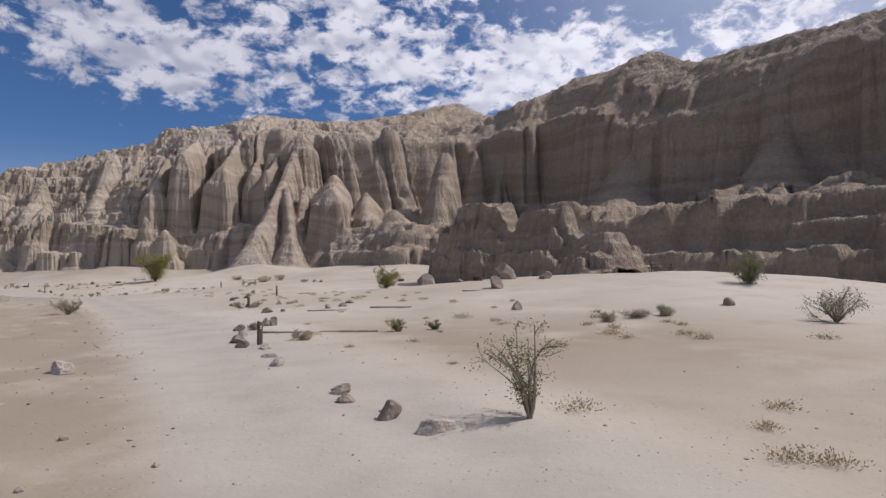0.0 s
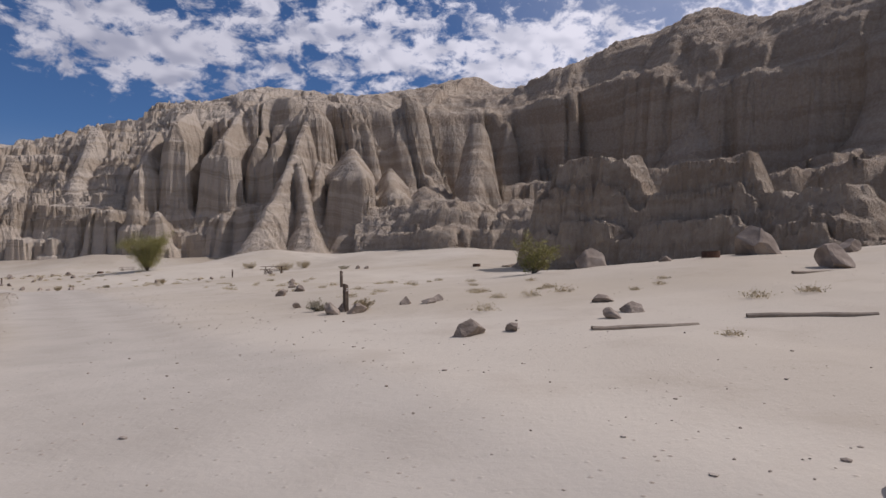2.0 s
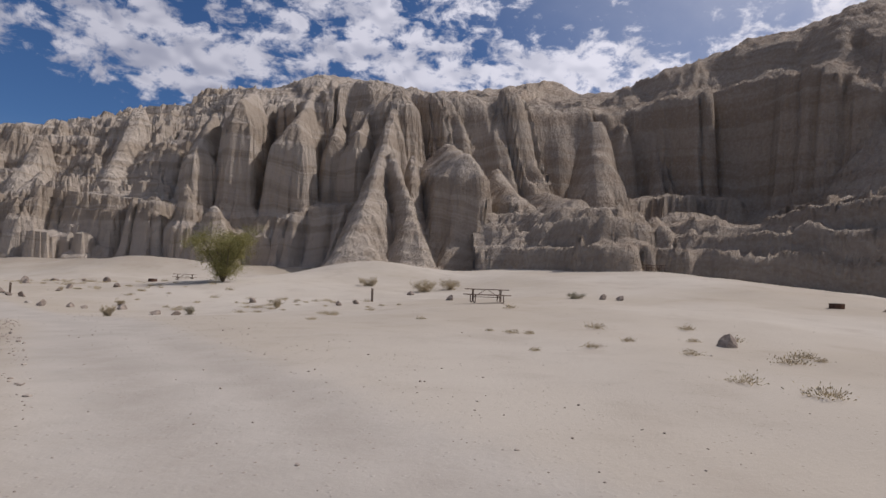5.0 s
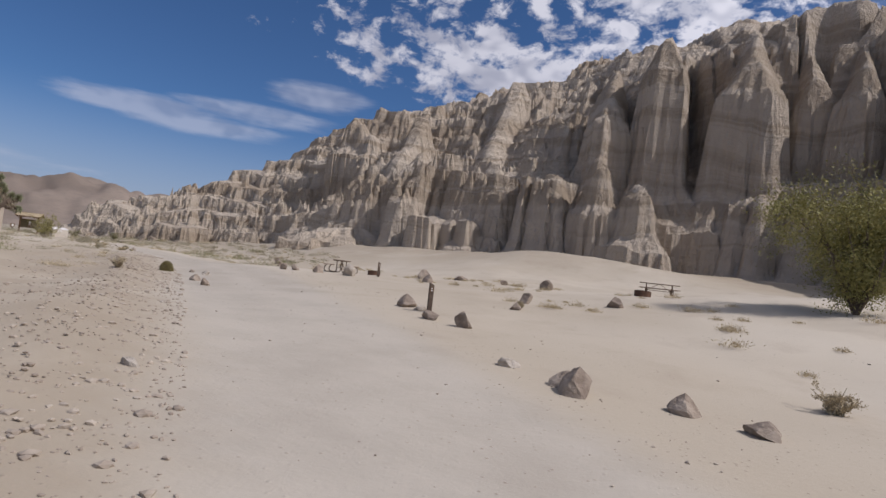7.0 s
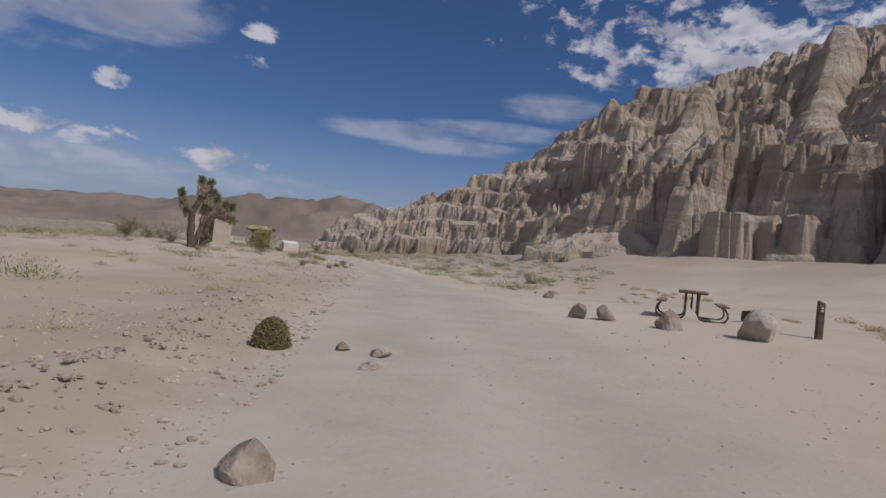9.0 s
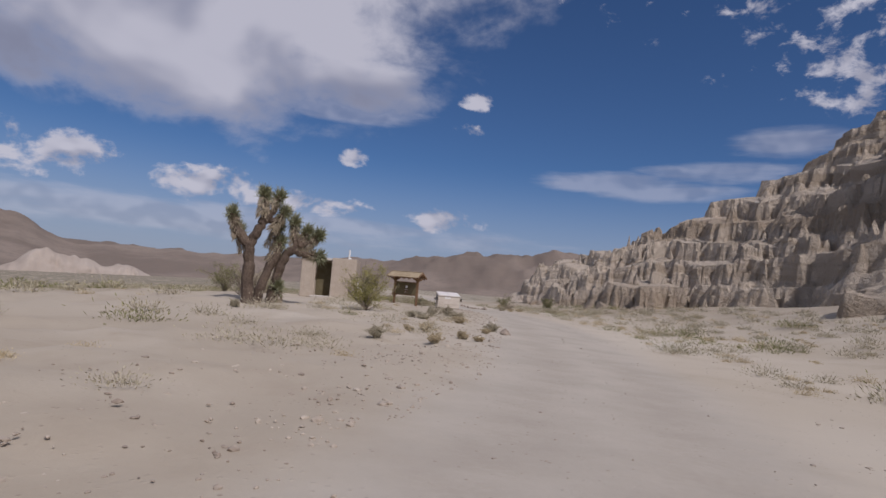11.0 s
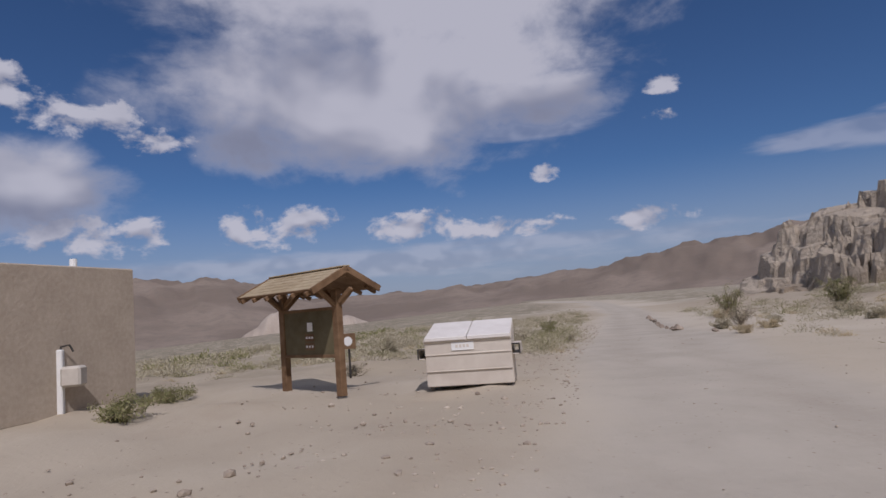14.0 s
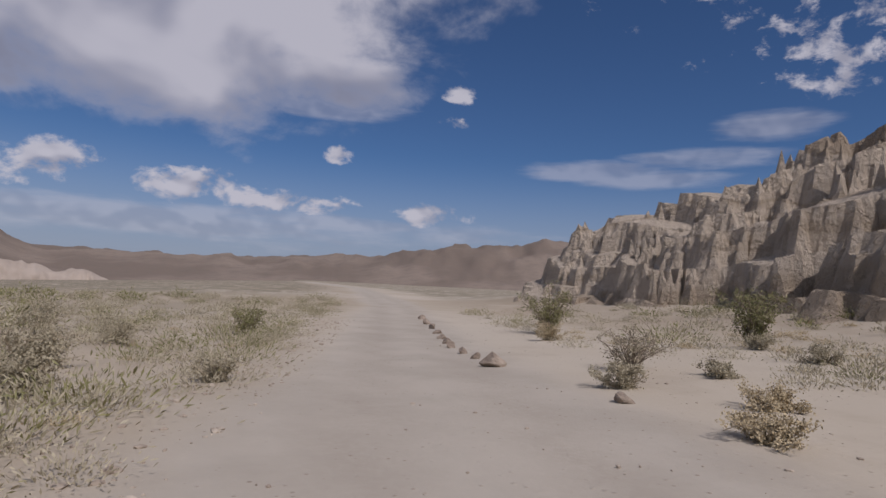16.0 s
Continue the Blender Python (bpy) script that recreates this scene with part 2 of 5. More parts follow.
def fbm(x, y, octaves=4, seed=0, gain=0.5):
    """Smooth noise, about -1 to 1."""
    total, amp, norm = 0.0, 1.0, 0.0
    x, y = np.asarray(x, float) + 37.7 * seed, np.asarray(y, float) + 91.3 * seed
    for k in range(octaves):
        total = total + amp * (lattice(TABLE, x, y) * 2 - 1)
        norm += amp
        amp *= gain
        x, y = x * 2.03 + 13.1, y * 2.03 + 7.7
    return total / norm * 1.6


def ridged(x, y, octaves=3, seed=0):
    """1 on rounded ribs, falling to 0 in sharp gullies."""
    total, amp, norm = 0.0, 1.0, 0.0
    x, y = np.asarray(x, float) + 17.3 * seed, np.asarray(y, float) + 53.9 * seed
    for k in range(octaves):
        total = total + amp * np.minimum(1.0, np.abs(lattice(TABLE, x, y) * 2 - 1) * 2.2)
        norm += amp
        amp *= 0.5
        x, y = x * 2.1 + 5.3, y * 2.1 + 9.1
    return total / norm


def sstep(v, lo, hi):
    t = np.clip((v - lo) / (hi - lo), 0, 1)
    return t * t * (3 - 2 * t)


def cells(x, y, seed=0):
    """Broken blocks: a random value for each block, and how far inside it a point lies (0 at the crack)."""
    xi, yi = np.floor(x).astype(np.int64), np.floor(y).astype(np.int64)
    near, second, value = np.full(x.shape, 9.0), np.full(x.shape, 9.0), np.zeros(x.shape)
    for dx in (-1, 0, 1):
        for dy in (-1, 0, 1):
            i, j = xi + dx + 31 * seed, yi + dy + 57 * seed
            px = xi + dx + TABLE[i % 256, j % 256]
            py = yi + dy + TABLE[(i + 91) % 256, (j + 43) % 256]
            d = np.hypot(x - px, y - py)
            closer = d < near
            second = np.where(closer, near, np.minimum(second, d))
            value = np.where(closer, TABLE[(i + 17) % 256, (j + 131) % 256], value)
            near = np.where(closer, d, near)
    return value, second - near


def along(line, x, y):
    """Distance to a polyline (positive on its left), and how far along it the nearest point lies."""
    line = np.asarray(line, float)
    best, where, side = np.full(x.shape, 1e9), np.zeros(x.shape), np.zeros(x.shape)
    run = 0.0
    for (ax, ay), (bx, by) in zip(line[:-1], line[1:]):
        dx, dy = bx - ax, by - ay
        size = math.hypot(dx, dy)
        t = np.clip(((x - ax) * dx + (y - ay) * dy) / size ** 2, 0, 1)
        d = np.hypot(x - ax - t * dx, y - ay - t * dy)
        s = np.sign(dx * (y - ay) - dy * (x - ax))
        m = d < best
        best, where, side = np.where(m, d, best), np.where(m, run + t * size, where), np.where(m, s, side)
        run += size
    return best * np.where(side == 0, 1, side), where


# ---- plan of the place ----
ROAD = [(61.2, -139.4), (35.2, -86.4), (11.9, -36.8), (4.6, -21.6), (-2.7, -9.0), (-21.0, 21.4), (-29.8, 35.0), (-38.8, 44.0), (-47.5, 51.4), (-56.2, 58.6), (-79.8, 75.4), (-88.1, 79.6), (-99.6, 84.8), (-109.1, 87.9), (-117.2, 89.8), (-159.7, 101.3), (-259.9, 121.3), (-599.9, 151.3)]
CLIFF_FOOT = [(118.0, -120.0), (100.0, -40.0), (96.0, 10.0), (87.4, 51.3), (69.3, 92.4), (44.2, 118.2), (19.2, 123.9), (-5.7, 111.7), (-25.6, 105.6), (-45.7, 107.8), (-58.6, 103.1), (-85.1, 106.5), (-109.6, 109.0), (-139.8, 110.4), (-162.8, 114.0), (-174.9, 118.9), (-180.9, 132.1), (-189.7, 160.5)]
CREST = [(150.0, -120.0, 46.0), (135.0, -40.0, 47.0), (125.0, 30.0, 50.1), (108.6, 78.8, 56.8), (94.7, 108.6, 59.6), (89.7, 119.6, 59.8), (82.2, 135.4, 68.6), (62.2, 174.2, 68.9), (56.3, 185.2, 64.2), (40.0, 213.9, 69.6), (31.6, 226.6, 79.4), (7.0, 222.6, 72.7), (-11.7, 215.5, 67.8), (-29.4, 205.5, 64.4), (-48.2, 198.4, 65.3), (-62.8, 193.6, 60.2), (-80.1, 183.9, 55.9), (-84.8, 181.0, 50.0), (-106.0, 166.5, 40.6), (-123.4, 153.9, 34.9), (-134.6, 144.6, 24.0), (-148.6, 132.7, 15.4), (-158.8, 127.4, 10.7), (-165.8, 124.3, 9.6), (-169.8, 122.1, 7.2), (-175.9, 120.9, 1.2)]


LIFT = [(32, 12, 14, 2.07), (15, 10, 10, 0.48), (15, -10, 12, 0.18), (2, -32, 14, 0.05), (2, 6, 10, -0.17), (0, 22, 12, 0.19), (10, 75, 18, 3.8), (10, 45, 14, 0.35), (-12, 43, 9, 0.42), (-13, 63, 10, -0.65), (-27, 55, 10, -0.12), (-34, 69, 9, 1.15), (-38, 50, 9, -0.71), (-44, 81, 12, -0.06), (-58, 68, 9, 0.8), (-57, 57, 8, -0.42), (-46, 54, 8, 0.48), (-98, 74, 12, 0.06), (-110, 72, 12, 0.67), (-112, 82, 10, -0.17), (-126, 96, 12, 0.71), (-132, 88, 12, -0.7), (-148, 96, 14, -0.12)]


def lift(x, y):
    """Broad swells of the ground: middle, radius and height."""
    return sum(h * np.exp(-((x - cx) ** 2 + (y - cy) ** 2) / (2 * r * r)) for cx, cy, r, h in LIFT)


def road_shift(x):
    """How far the middle of the wheel tracks lies right of the line that the road is drawn along."""
    return np.interp(x, [-115.0, -80.0, -60.0, -40.0, -15.0, 5.0], [-0.8, -0.3, 0.0, 0.6, 1.2, 0.8])


def ground_z(x, y):
    x, y = np.asarray(x, float), np.asarray(y, float)
    q, run = along(ROAD, x, y)
    q = q + road_shift(x)
    f, _ = along(CLIFF_FOOT, x, y)
    front = np.maximum(0, f)
    west = sstep(x, 25.0, -10.0) * (0.35 + 0.65 * sstep(x, -130.0, -80.0))
    fan = (0.5 + 3.4 * west) * np.exp(-front / 20.0) * sstep(np.abs(q), 6.0, 26.0)
    left = np.maximum(0, q - 9)
    fall = -np.minimum(24.0, 0.045 * left) * sstep(x, -30.0, -75.0)
    berm = 0.22 * np.exp(-((q - 4.0) / 0.8) ** 2) * sstep(fbm(run * 0.12, run * 0, 2, 3), -0.6, 0.5) * sstep(x, -78.0, -66.0)
    rut = -0.035 * (np.exp(-((np.abs(q) - 0.95) / 0.35) ** 2))
    off = sstep(np.abs(q), 3.0, 9.0)
    rough = 0.16 * fbm(x * 0.13, y * 0.13, 4, 1) * off + 0.055 * fbm(x * 0.8, y * 0.8, 3, 2) * sstep(np.abs(q), 2.5, 4.5) * (0.5 + 1.7 * sstep(q, 1.0, 3.0))
    mound = 2.5 * np.exp(-(((x + 22) / 10.0) ** 2 + ((y - 85) / 9.0) ** 2)) + 1.8 * np.exp(-(((x - 3) / 13.0) ** 2 + ((y - 94) / 9.0) ** 2)) + 1.6 * np.exp(-(((x + 52) / 12.0) ** 2 + ((y - 100) / 6.0) ** 2))
    return fan + fall + berm + rut + rough + mound + lift(x, y)


def graded(centre, near, step, far, growth=1.07):
    out, d, s = [0.0], 0.0, step
    while d < far:
        if d > near:
            s *= growth
        d += s
        out.append(d)
    pos = np.array(out)
    return centre + np.concatenate([-pos[:0:-1], pos])


def grid_mesh(name, xs, ys, z, mat, keep=None):
    X, Y = np.meshgrid(xs, ys)
    ny, nx = X.shape
    idx = np.arange(nx * ny).reshape(ny, nx)
    faces = np.stack([idx[:-1, :-1], idx[:-1, 1:], idx[1:, 1:], idx[1:, :-1]], -1).reshape(-1, 4)
    if keep is not None:
        k = keep.ravel()
        faces = faces[k[faces].any(axis=1)]
    verts = np.stack([X.ravel(), Y.ravel(), z.ravel()], 1)
    used, inv = np.unique(faces, return_inverse=True)
    return mesh_obj(name, verts[used], inv.reshape(-1, 4), mat), used


def build_ground():
    xs, ys = graded(-55, 110, 0.6, 4200), graded(30, 85, 0.6, 4200)
    X, Y = np.meshgrid(xs, ys)
    Z = ground_z(X, Y)
    ob, used = grid_mesh("ground", xs, ys, Z, M_SAND)
    q, run = along(ROAD, X, Y)
    q = q + road_shift(X)
    f_foot, _ = along(CLIFF_FOOT, X, Y)
    edge = 2.1 + 0.45 * fbm(run * 0.1, q * 0.1, 3, 5)
    road = sstep(np.abs(q), edge + 0.7, edge - 0.5)
    pull_in = sstep(q, -16.0, -9.0) * sstep(q, 1.0, -1.0) * sstep(X, 4.0, -4.0) * sstep(X, -36.0, -30.0)
    road = np.maximum(road, 0.2 * pull_in)
    ochre = np.maximum(np.exp(-((X - 13) ** 2 + (Y + 20) ** 2) / 120.0) * sstep(q, -3.0, -5.0), sstep(q, 1.9, 3.0) * (0.70 - 0.28 * sstep(X, -60.0, -80.0) + 0.30 * sstep(X, -30.0, -5.0)))
    ochre = np.maximum(ochre, 0.7 * np.exp(-(f_foot / 9.0) ** 2))
    scrub = np.maximum(sstep(q, 14.0, 60.0) * sstep(X, -55.0, -80.0), sstep(q, 60.0, 140.0)) * 0.9
    scrub = np.maximum(scrub, sstep(q, 3.2, 14.0) * sstep(X, -112.0, -120.0) * 0.4)
    scrub = np.maximum(scrub, sstep(X, -160.0, -200.0) * sstep(np.abs(q), 4.0, 12.0) * 0.8)
    rut = (np.exp(-((np.abs(q + 0.1) - 0.95) / 0.42) ** 2) * 0.8 + 0.5 * np.exp(-((np.abs(q) - 2.6) / 0.3) ** 2)) * sstep(fbm(run * 0.05, q * 0.3, 3, 6), -0.9, 0.3)
    for name, val in (("road", road), ("scrub", scrub), ("ochre", ochre), ("rut", rut)):
        at = ob.data.attributes.new(name, "FLOAT", "POINT")
        at.data.foreach_set("value", val.ravel()[used].astype(np.float32))
    tagged(ob, "pale sandy desert ground with a graded dirt road", "ground", kind="structure")


build_ground()


# ---- the cliffs ----
def ridge(x, y, apex, foot, width, seed):
    """A buttress that falls from its apex to its foot, with ribbed flanks."""
    (ax, ay, az), (bx, by, bz) = apex, foot
    dx, dy = bx - ax, by - ay
    size = math.hypot(dx, dy)
    t = ((x - ax) * dx + (y - ay) * dy) / size ** 2
    tc = np.clip(t, 0, 1)
    lx, ly = x - ax - tc * dx, y - ay - tc * dy
    lat = np.hypot(lx, ly)
    turn = np.arctan2(ly, lx)
    sideways = np.sign(lx * dy - ly * dx) * 0.5
    block, crease = cells(tc * size * 0.30 + sideways * 7.0 + turn * 1.3, 0.5 + 0.02 * lat, seed + 3)
    rib = ridged(tc * size * 0.14 + sideways * 3 + turn * 0.8, turn * 0.5 + seed, 3, seed)
    gully = ridged(tc * size * 0.42 + lat * 0.06 + sideways * 9 + turn * 1.6, lat * 0.05 + seed, 3, seed + 5)
    line = az + (bz - az) * tc ** 0.9 + 1.0 * fbm(tc * 6, tc * 0 + seed, 2, seed)
    half = width * (0.56 + 0.44 * tc) * (0.55 + 0.45 * rib + 0.45 * block - 0.22 * sstep(crease, 0.25, 0.0))
    r = np.maximum(0.0, lat - 0.12 * width * (1 - tc)) / half
    h = line - (line - bz + 2.0) * (0.45 * r + 0.55 * sstep(r, 0.25, 0.95))
    h = h - 3.4 * (1 - gully) * sstep(r, 0.12, 0.5) * sstep(line - bz, 0.0, 6.0) - 1.2 * sstep(tc, 0.8, 1.0)
    return np.where(r > 1.1, -50.0, h)


def tower(x, y, apex, back, radius, base, seed):
    """A steep-sided fin with a rounded head, running back from its apex into the cliff."""
    (ax, ay, az), (bx, by, bz) = apex, back
    dx, dy = bx - ax, by - ay
    size = math.hypot(dx, dy)
    tc = np.clip(((x - ax) * dx + (y - ay) * dy) / size ** 2, 0, 1)
    lx, ly = x - ax - tc * dx, y - ay - tc * dy
    lat, turn = np.hypot(lx, ly), np.arctan2(ly, lx)
    flute = ridged(turn * 1.5 + tc * size * 0.22 + 0.5 * fbm(lat * 0.3, turn, 2, seed), turn * 0.3 + seed, 3, seed)
    r = lat / (radius * (0.72 + 0.42 * flute) * (1 + 0.25 * fbm(turn * 0.6, tc + seed, 2, seed + 2)))
    shape = 1.0 - 0.22 * sstep(r, 0.0, 0.72) - 0.58 * sstep(r, 0.60, 0.88) - 0.20 * sstep(r, 0.82, 1.5)
    return np.where(r > 1.6, -50.0, base + (az + (bz - az) * tc - base) * shape)


def terrace(h, step, shift, sharp, weight):
    k = np.floor((h + shift) / step)
    part = (h + shift) / step - k
    return h * (1 - weight) + weight * ((k + sstep(part, 0.5 - sharp, 0.5 + sharp)) * step - shift)


def cliff_height(X, Y):
    warp = 3.0 * fbm(X * 0.05, Y * 0.05, 3, 11)
    f, run = along(CLIFF_FOOT, X + warp, Y + 3.0 * fbm(X * 0.05, Y * 0.05, 3, 12))
    back = -f
    crest = np.array(CREST)
    c, crun = along(crest[:, :2], X, Y)
    seg = np.concatenate([[0], np.cumsum(np.hypot(*np.diff(crest[:, :2], axis=0).T))])
    top = np.interp(crun, seg, crest[:, 2])
    depth = np.maximum(back, 0) + np.maximum(c, 0.0)
    s = np.where(back <= 0, -0.05, np.clip(back / np.maximum(depth, 1.0), 0, 1))
    base = ground_z(X, Y)
    pale = sstep(X, -42.0, -72.0)
    tail = sstep(X, -104.0, -126.0)
    # three fluted walls, one above the other
    front = sstep(X, -92.0, -84.0) * sstep(X, -36.0, -42.0)
    low = ridged(run * 0.10, s * 1.2, 3, 1) * (1 - front) + ridged(run * 0.19, s * 0.8, 2, 14) * front
    amphi = sstep(X, -80.0, -66.0) * sstep(X, -14.0, -26.0)
    mid = ridged(run * 0.062, s * 0.8 + 4, 4, 2) * (1 - amphi) + ridged(X * 0.085 + 0.45 * fbm(X * 0.06, Y * 0.03, 2, 15), s * 0.7 + 9, 3, 13) * amphi
    upp = ridged(run * 0.085, s * 1.0 + 8, 4, 3)
    bays = sstep(fbm(run * 0.022, run * 0, 2, 7), -0.35, 0.45)
    t1 = sstep(s - 0.11 * (1 - low), 0.015, 0.07)
    set2 = 0.30 * sstep(fbm(run * 0.02, run * 0, 2, 8), -0.2, 0.5) * (1 - amphi)
    t2 = sstep(s - (0.27 - 0.05 * amphi) * (1 - mid) - 0.05, 0.13 + set2, 0.25 + set2)
    t3 = sstep(s - 0.22 * (1 - upp), 0.46, 0.58)
    w1 = 0.17 * np.maximum(0.25 + 0.75 * bays, 1.15 * front)
    w2 = 0.37 + 0.0 * amphi
    wall = w1 * t1 + w2 * t2 + 0.06 * t3 + (0.94 - w1 - w2) * np.maximum(s, 0)
    slope = (0.17 + 0.09 * front - 0.05 * tail) * t1 + (0.15 - 0.07 * tail) * t2 + (0.13 - 0.06 * tail) * t3 + (0.55 - 0.09 * front + 0.18 * tail) * np.maximum(s, 0) ** 1.1
    slope = slope * (1 - 0.8 * tail) + 0.8 * tail * np.maximum(s, 0) ** 0.95
    p = wall * (1 - pale) + slope * pale
    h = base - 0.5 + (top - base + 0.5) * p
    behind = np.maximum(0, -c)
    h = h - 0.22 * behind
    inner = sstep(s, 0.0, 0.12)
    calm = 0.30 + 0.70 * sstep(s, 1.0, 0.85)
    small = np.minimum(1.0, 0.35 + top / 24.0)
    lumps = (1.7 * fbm(X * 0.11, Y * 0.11, 4, 21) + pale * ((2.3 - 0.8 * tail) * (ridged(X * 0.055 + 0.3 * fbm(X * 0.05, Y * 0.05, 2, 28), Y * 0.045, 2, 24) - 0.5) + 0.9 * (ridged(X * 0.15, Y * 0.11, 2, 29) - 0.5) + 1.1 * fbm(X * 0.45, Y * 0.45, 3, 22) + 0.9 * (ridged(X * 0.42, Y * 0.42, 3, 27) - 0.5))) * inner * calm * small * (1 - 0.5 * amphi)
    wx, wy = X + 0.8 * fbm(X * 0.4, Y * 0.4, 2, 71), Y + 0.8 * fbm(X * 0.4, Y * 0.4, 2, 72)
    b1, e1 = cells(wx * 0.22, wy * 0.30, 1)
    b2, e2 = cells(wx * 0.62, wy * 0.80, 2)
    broken = (1.7 * (b1 - 0.5) - 0.8 * sstep(e1, 0.16, 0.0) + (0.9 + 0.2 * tail) * (b2 - 0.5) - 0.4 * sstep(e2, 0.18, 0.0)) * (0.35 + 0.5 * pale) * inner * small * calm * (1 - 0.25 * tail) - 0.9 * tail * inner
    fine = 0.35 * fbm(X * 0.8, Y * 0.8, 3, 23) * inner
    h = h + lumps + fine + broken
    shift = 2.5 * fbm(X * 0.03, Y * 0.03, 3, 25)
    stepped = terrace(h, 3.1, shift, 0.11, 0.10 + 0.62 * pale - 0.12 * tail)
    stepped = terrace(stepped, 1.0 + 0.3 * (tail > 0.5), shift * 1.7, 0.07, 0.05 + 0.78 * pale)
    stepped = stepped * (1 - 0.55 * tail) + 0.55 * tail * terrace(stepped, 0.85, shift * 1.7 + 0.35 * fbm(X * 0.2, Y * 0.2, 2, 38), 0.05, 0.95)
    h = h + (stepped - h) * sstep(s, 0.01, 0.09)
    ribs = [((-21.6, 134.4, 42.3), (-24.5, 83.5, 4.6), 7.0), ((-17.6, 118.0, 25.5), (-16.1, 93.5, 5.2), 5), ((-21.0, 112.0, 25.0), (-15.0, 90.0, 6.0), 4.5),
            ((19.8, 131.4, 37.5), (14.4, 103.9, 5.7), 12), ((84.3, 133.5, 66.7), (58.7, 104.1, 19.9), 14), ((101.9, 97.7, 58.0), (80.8, 76.2, 20.5), 11), ((58.3, 177.2, 64.1), (38.3, 137.8, 24.4), 12), ((-72.9, 121.9, 17.4), (-71.4, 108.2, 4.2), 6),
            ((-94.8, 135.8, 29.3), (-91.1, 113.4, 7.1), 8), ((-81.5, 149.3, 40.7), (-76.5, 120.0, 11.3), 9)]
    for seed, (apex, foot, width) in enumerate(ribs):
        h = np.maximum(h, terrace(ridge(X, Y, apex, foot, width, seed + 3) + 0.5 * fbm(X * 0.35, Y * 0.35, 3, 26), 1.6, shift, 0.22, 0.3))
    # free-standing heads: two towers east of the great fin, the pillars of the amphitheatre, the hoodoos on the western slope
    heads = [((-21.3, 132.5, 42.0), (-22.5, 141.0, 42.5), 6.5, 22.0), ((-8.6, 105.0, 22.8), (-11.0, 128.0, 30.0), 6.2, 4.5), ((7.4, 98.5, 15.4), (5.5, 116.0, 19.0), 6.0, 4.5), ((-1.0, 106.0, 17.5), (-2.0, 122.0, 24.0), 6.5, 5.0),
             ((-56.0, 119.0, 26.0), (-59.0, 134.0, 36.0), 4.2, 10.0), ((-50.0, 121.0, 35.0), (-52.0, 138.0, 42.0), 5.0, 10.0), ((-39.5, 120.0, 31.0), (-40.0, 138.0, 42.0), 5.0, 9.0), ((-33.0, 124.0, 30.0), (-33.0, 138.0, 40.0), 3.8, 10.0), ((-28.0, 121.0, 30.0), (-27.0, 134.0, 38.0), 4.0, 9.0),
             ((-107.2, 132.5, 28.6), (-108.2, 135.5, 27.0), 2.7, 21.0), ((-104.6, 131.8, 27.4), (-105.6, 135.0, 26.0), 2.3, 21.0), ((-102.4, 131.2, 25.6), (-103.4, 134.0, 25.0), 2.2, 20.5), ((-54.4, 110.3, 16.8), (-55.5, 113.0, 15.0), 1.9, 10.0), ((-49.5, 109.0, 13.6), (-50.5, 114.0, 13.0), 2.6, 6.0), ((-88.0, 121.0, 17.0), (-89.0, 128.0, 21.0), 3.4, 8.0)]
    for seed, (apex, back, radius, foot) in enumerate(heads):
        h = np.maximum(h, terrace(tower(X, Y, apex, back, radius, foot, seed + 4) + 0.45 * fbm(X * 0.4, Y * 0.4, 3, 36), 1.4, shift, 0.22, 0.22))
    keep = (h > base + 0.04) & (behind < 40)
    return h, keep


def build_cliffs():
    xs = np.concatenate([np.arange(-196, -184, 0.6), np.arange(-184, -112, 0.27), np.arange(-112, -15, 0.42), np.arange(-15, 131, 0.62)])
    ys = np.concatenate([np.arange(-70, 88, 0.9), np.arange(88, 103, 0.45), np.arange(103, 138, 0.27), np.arange(138, 150, 0.45), np.arange(150, 262, 0.8)])
    X, Y = np.meshgrid(xs, ys)
    h, keep = cliff_height(X, Y)
    ob, used = grid_mesh("cliff", xs, ys, h, M_ROCK, keep)
    centre = np.zeros(len(ob.data.polygons) * 3, dtype=np.float32)
    ob.data.polygons.foreach_get("center", centre)
    ob.data.polygons.foreach_set("use_smooth", centre.reshape(-1, 3)[:, 0] > -12.0)
    tagged(ob, "eroded tan sandstone cliffs with fluted columns and ledges", "cliff", kind="structure")


build_cliffs()


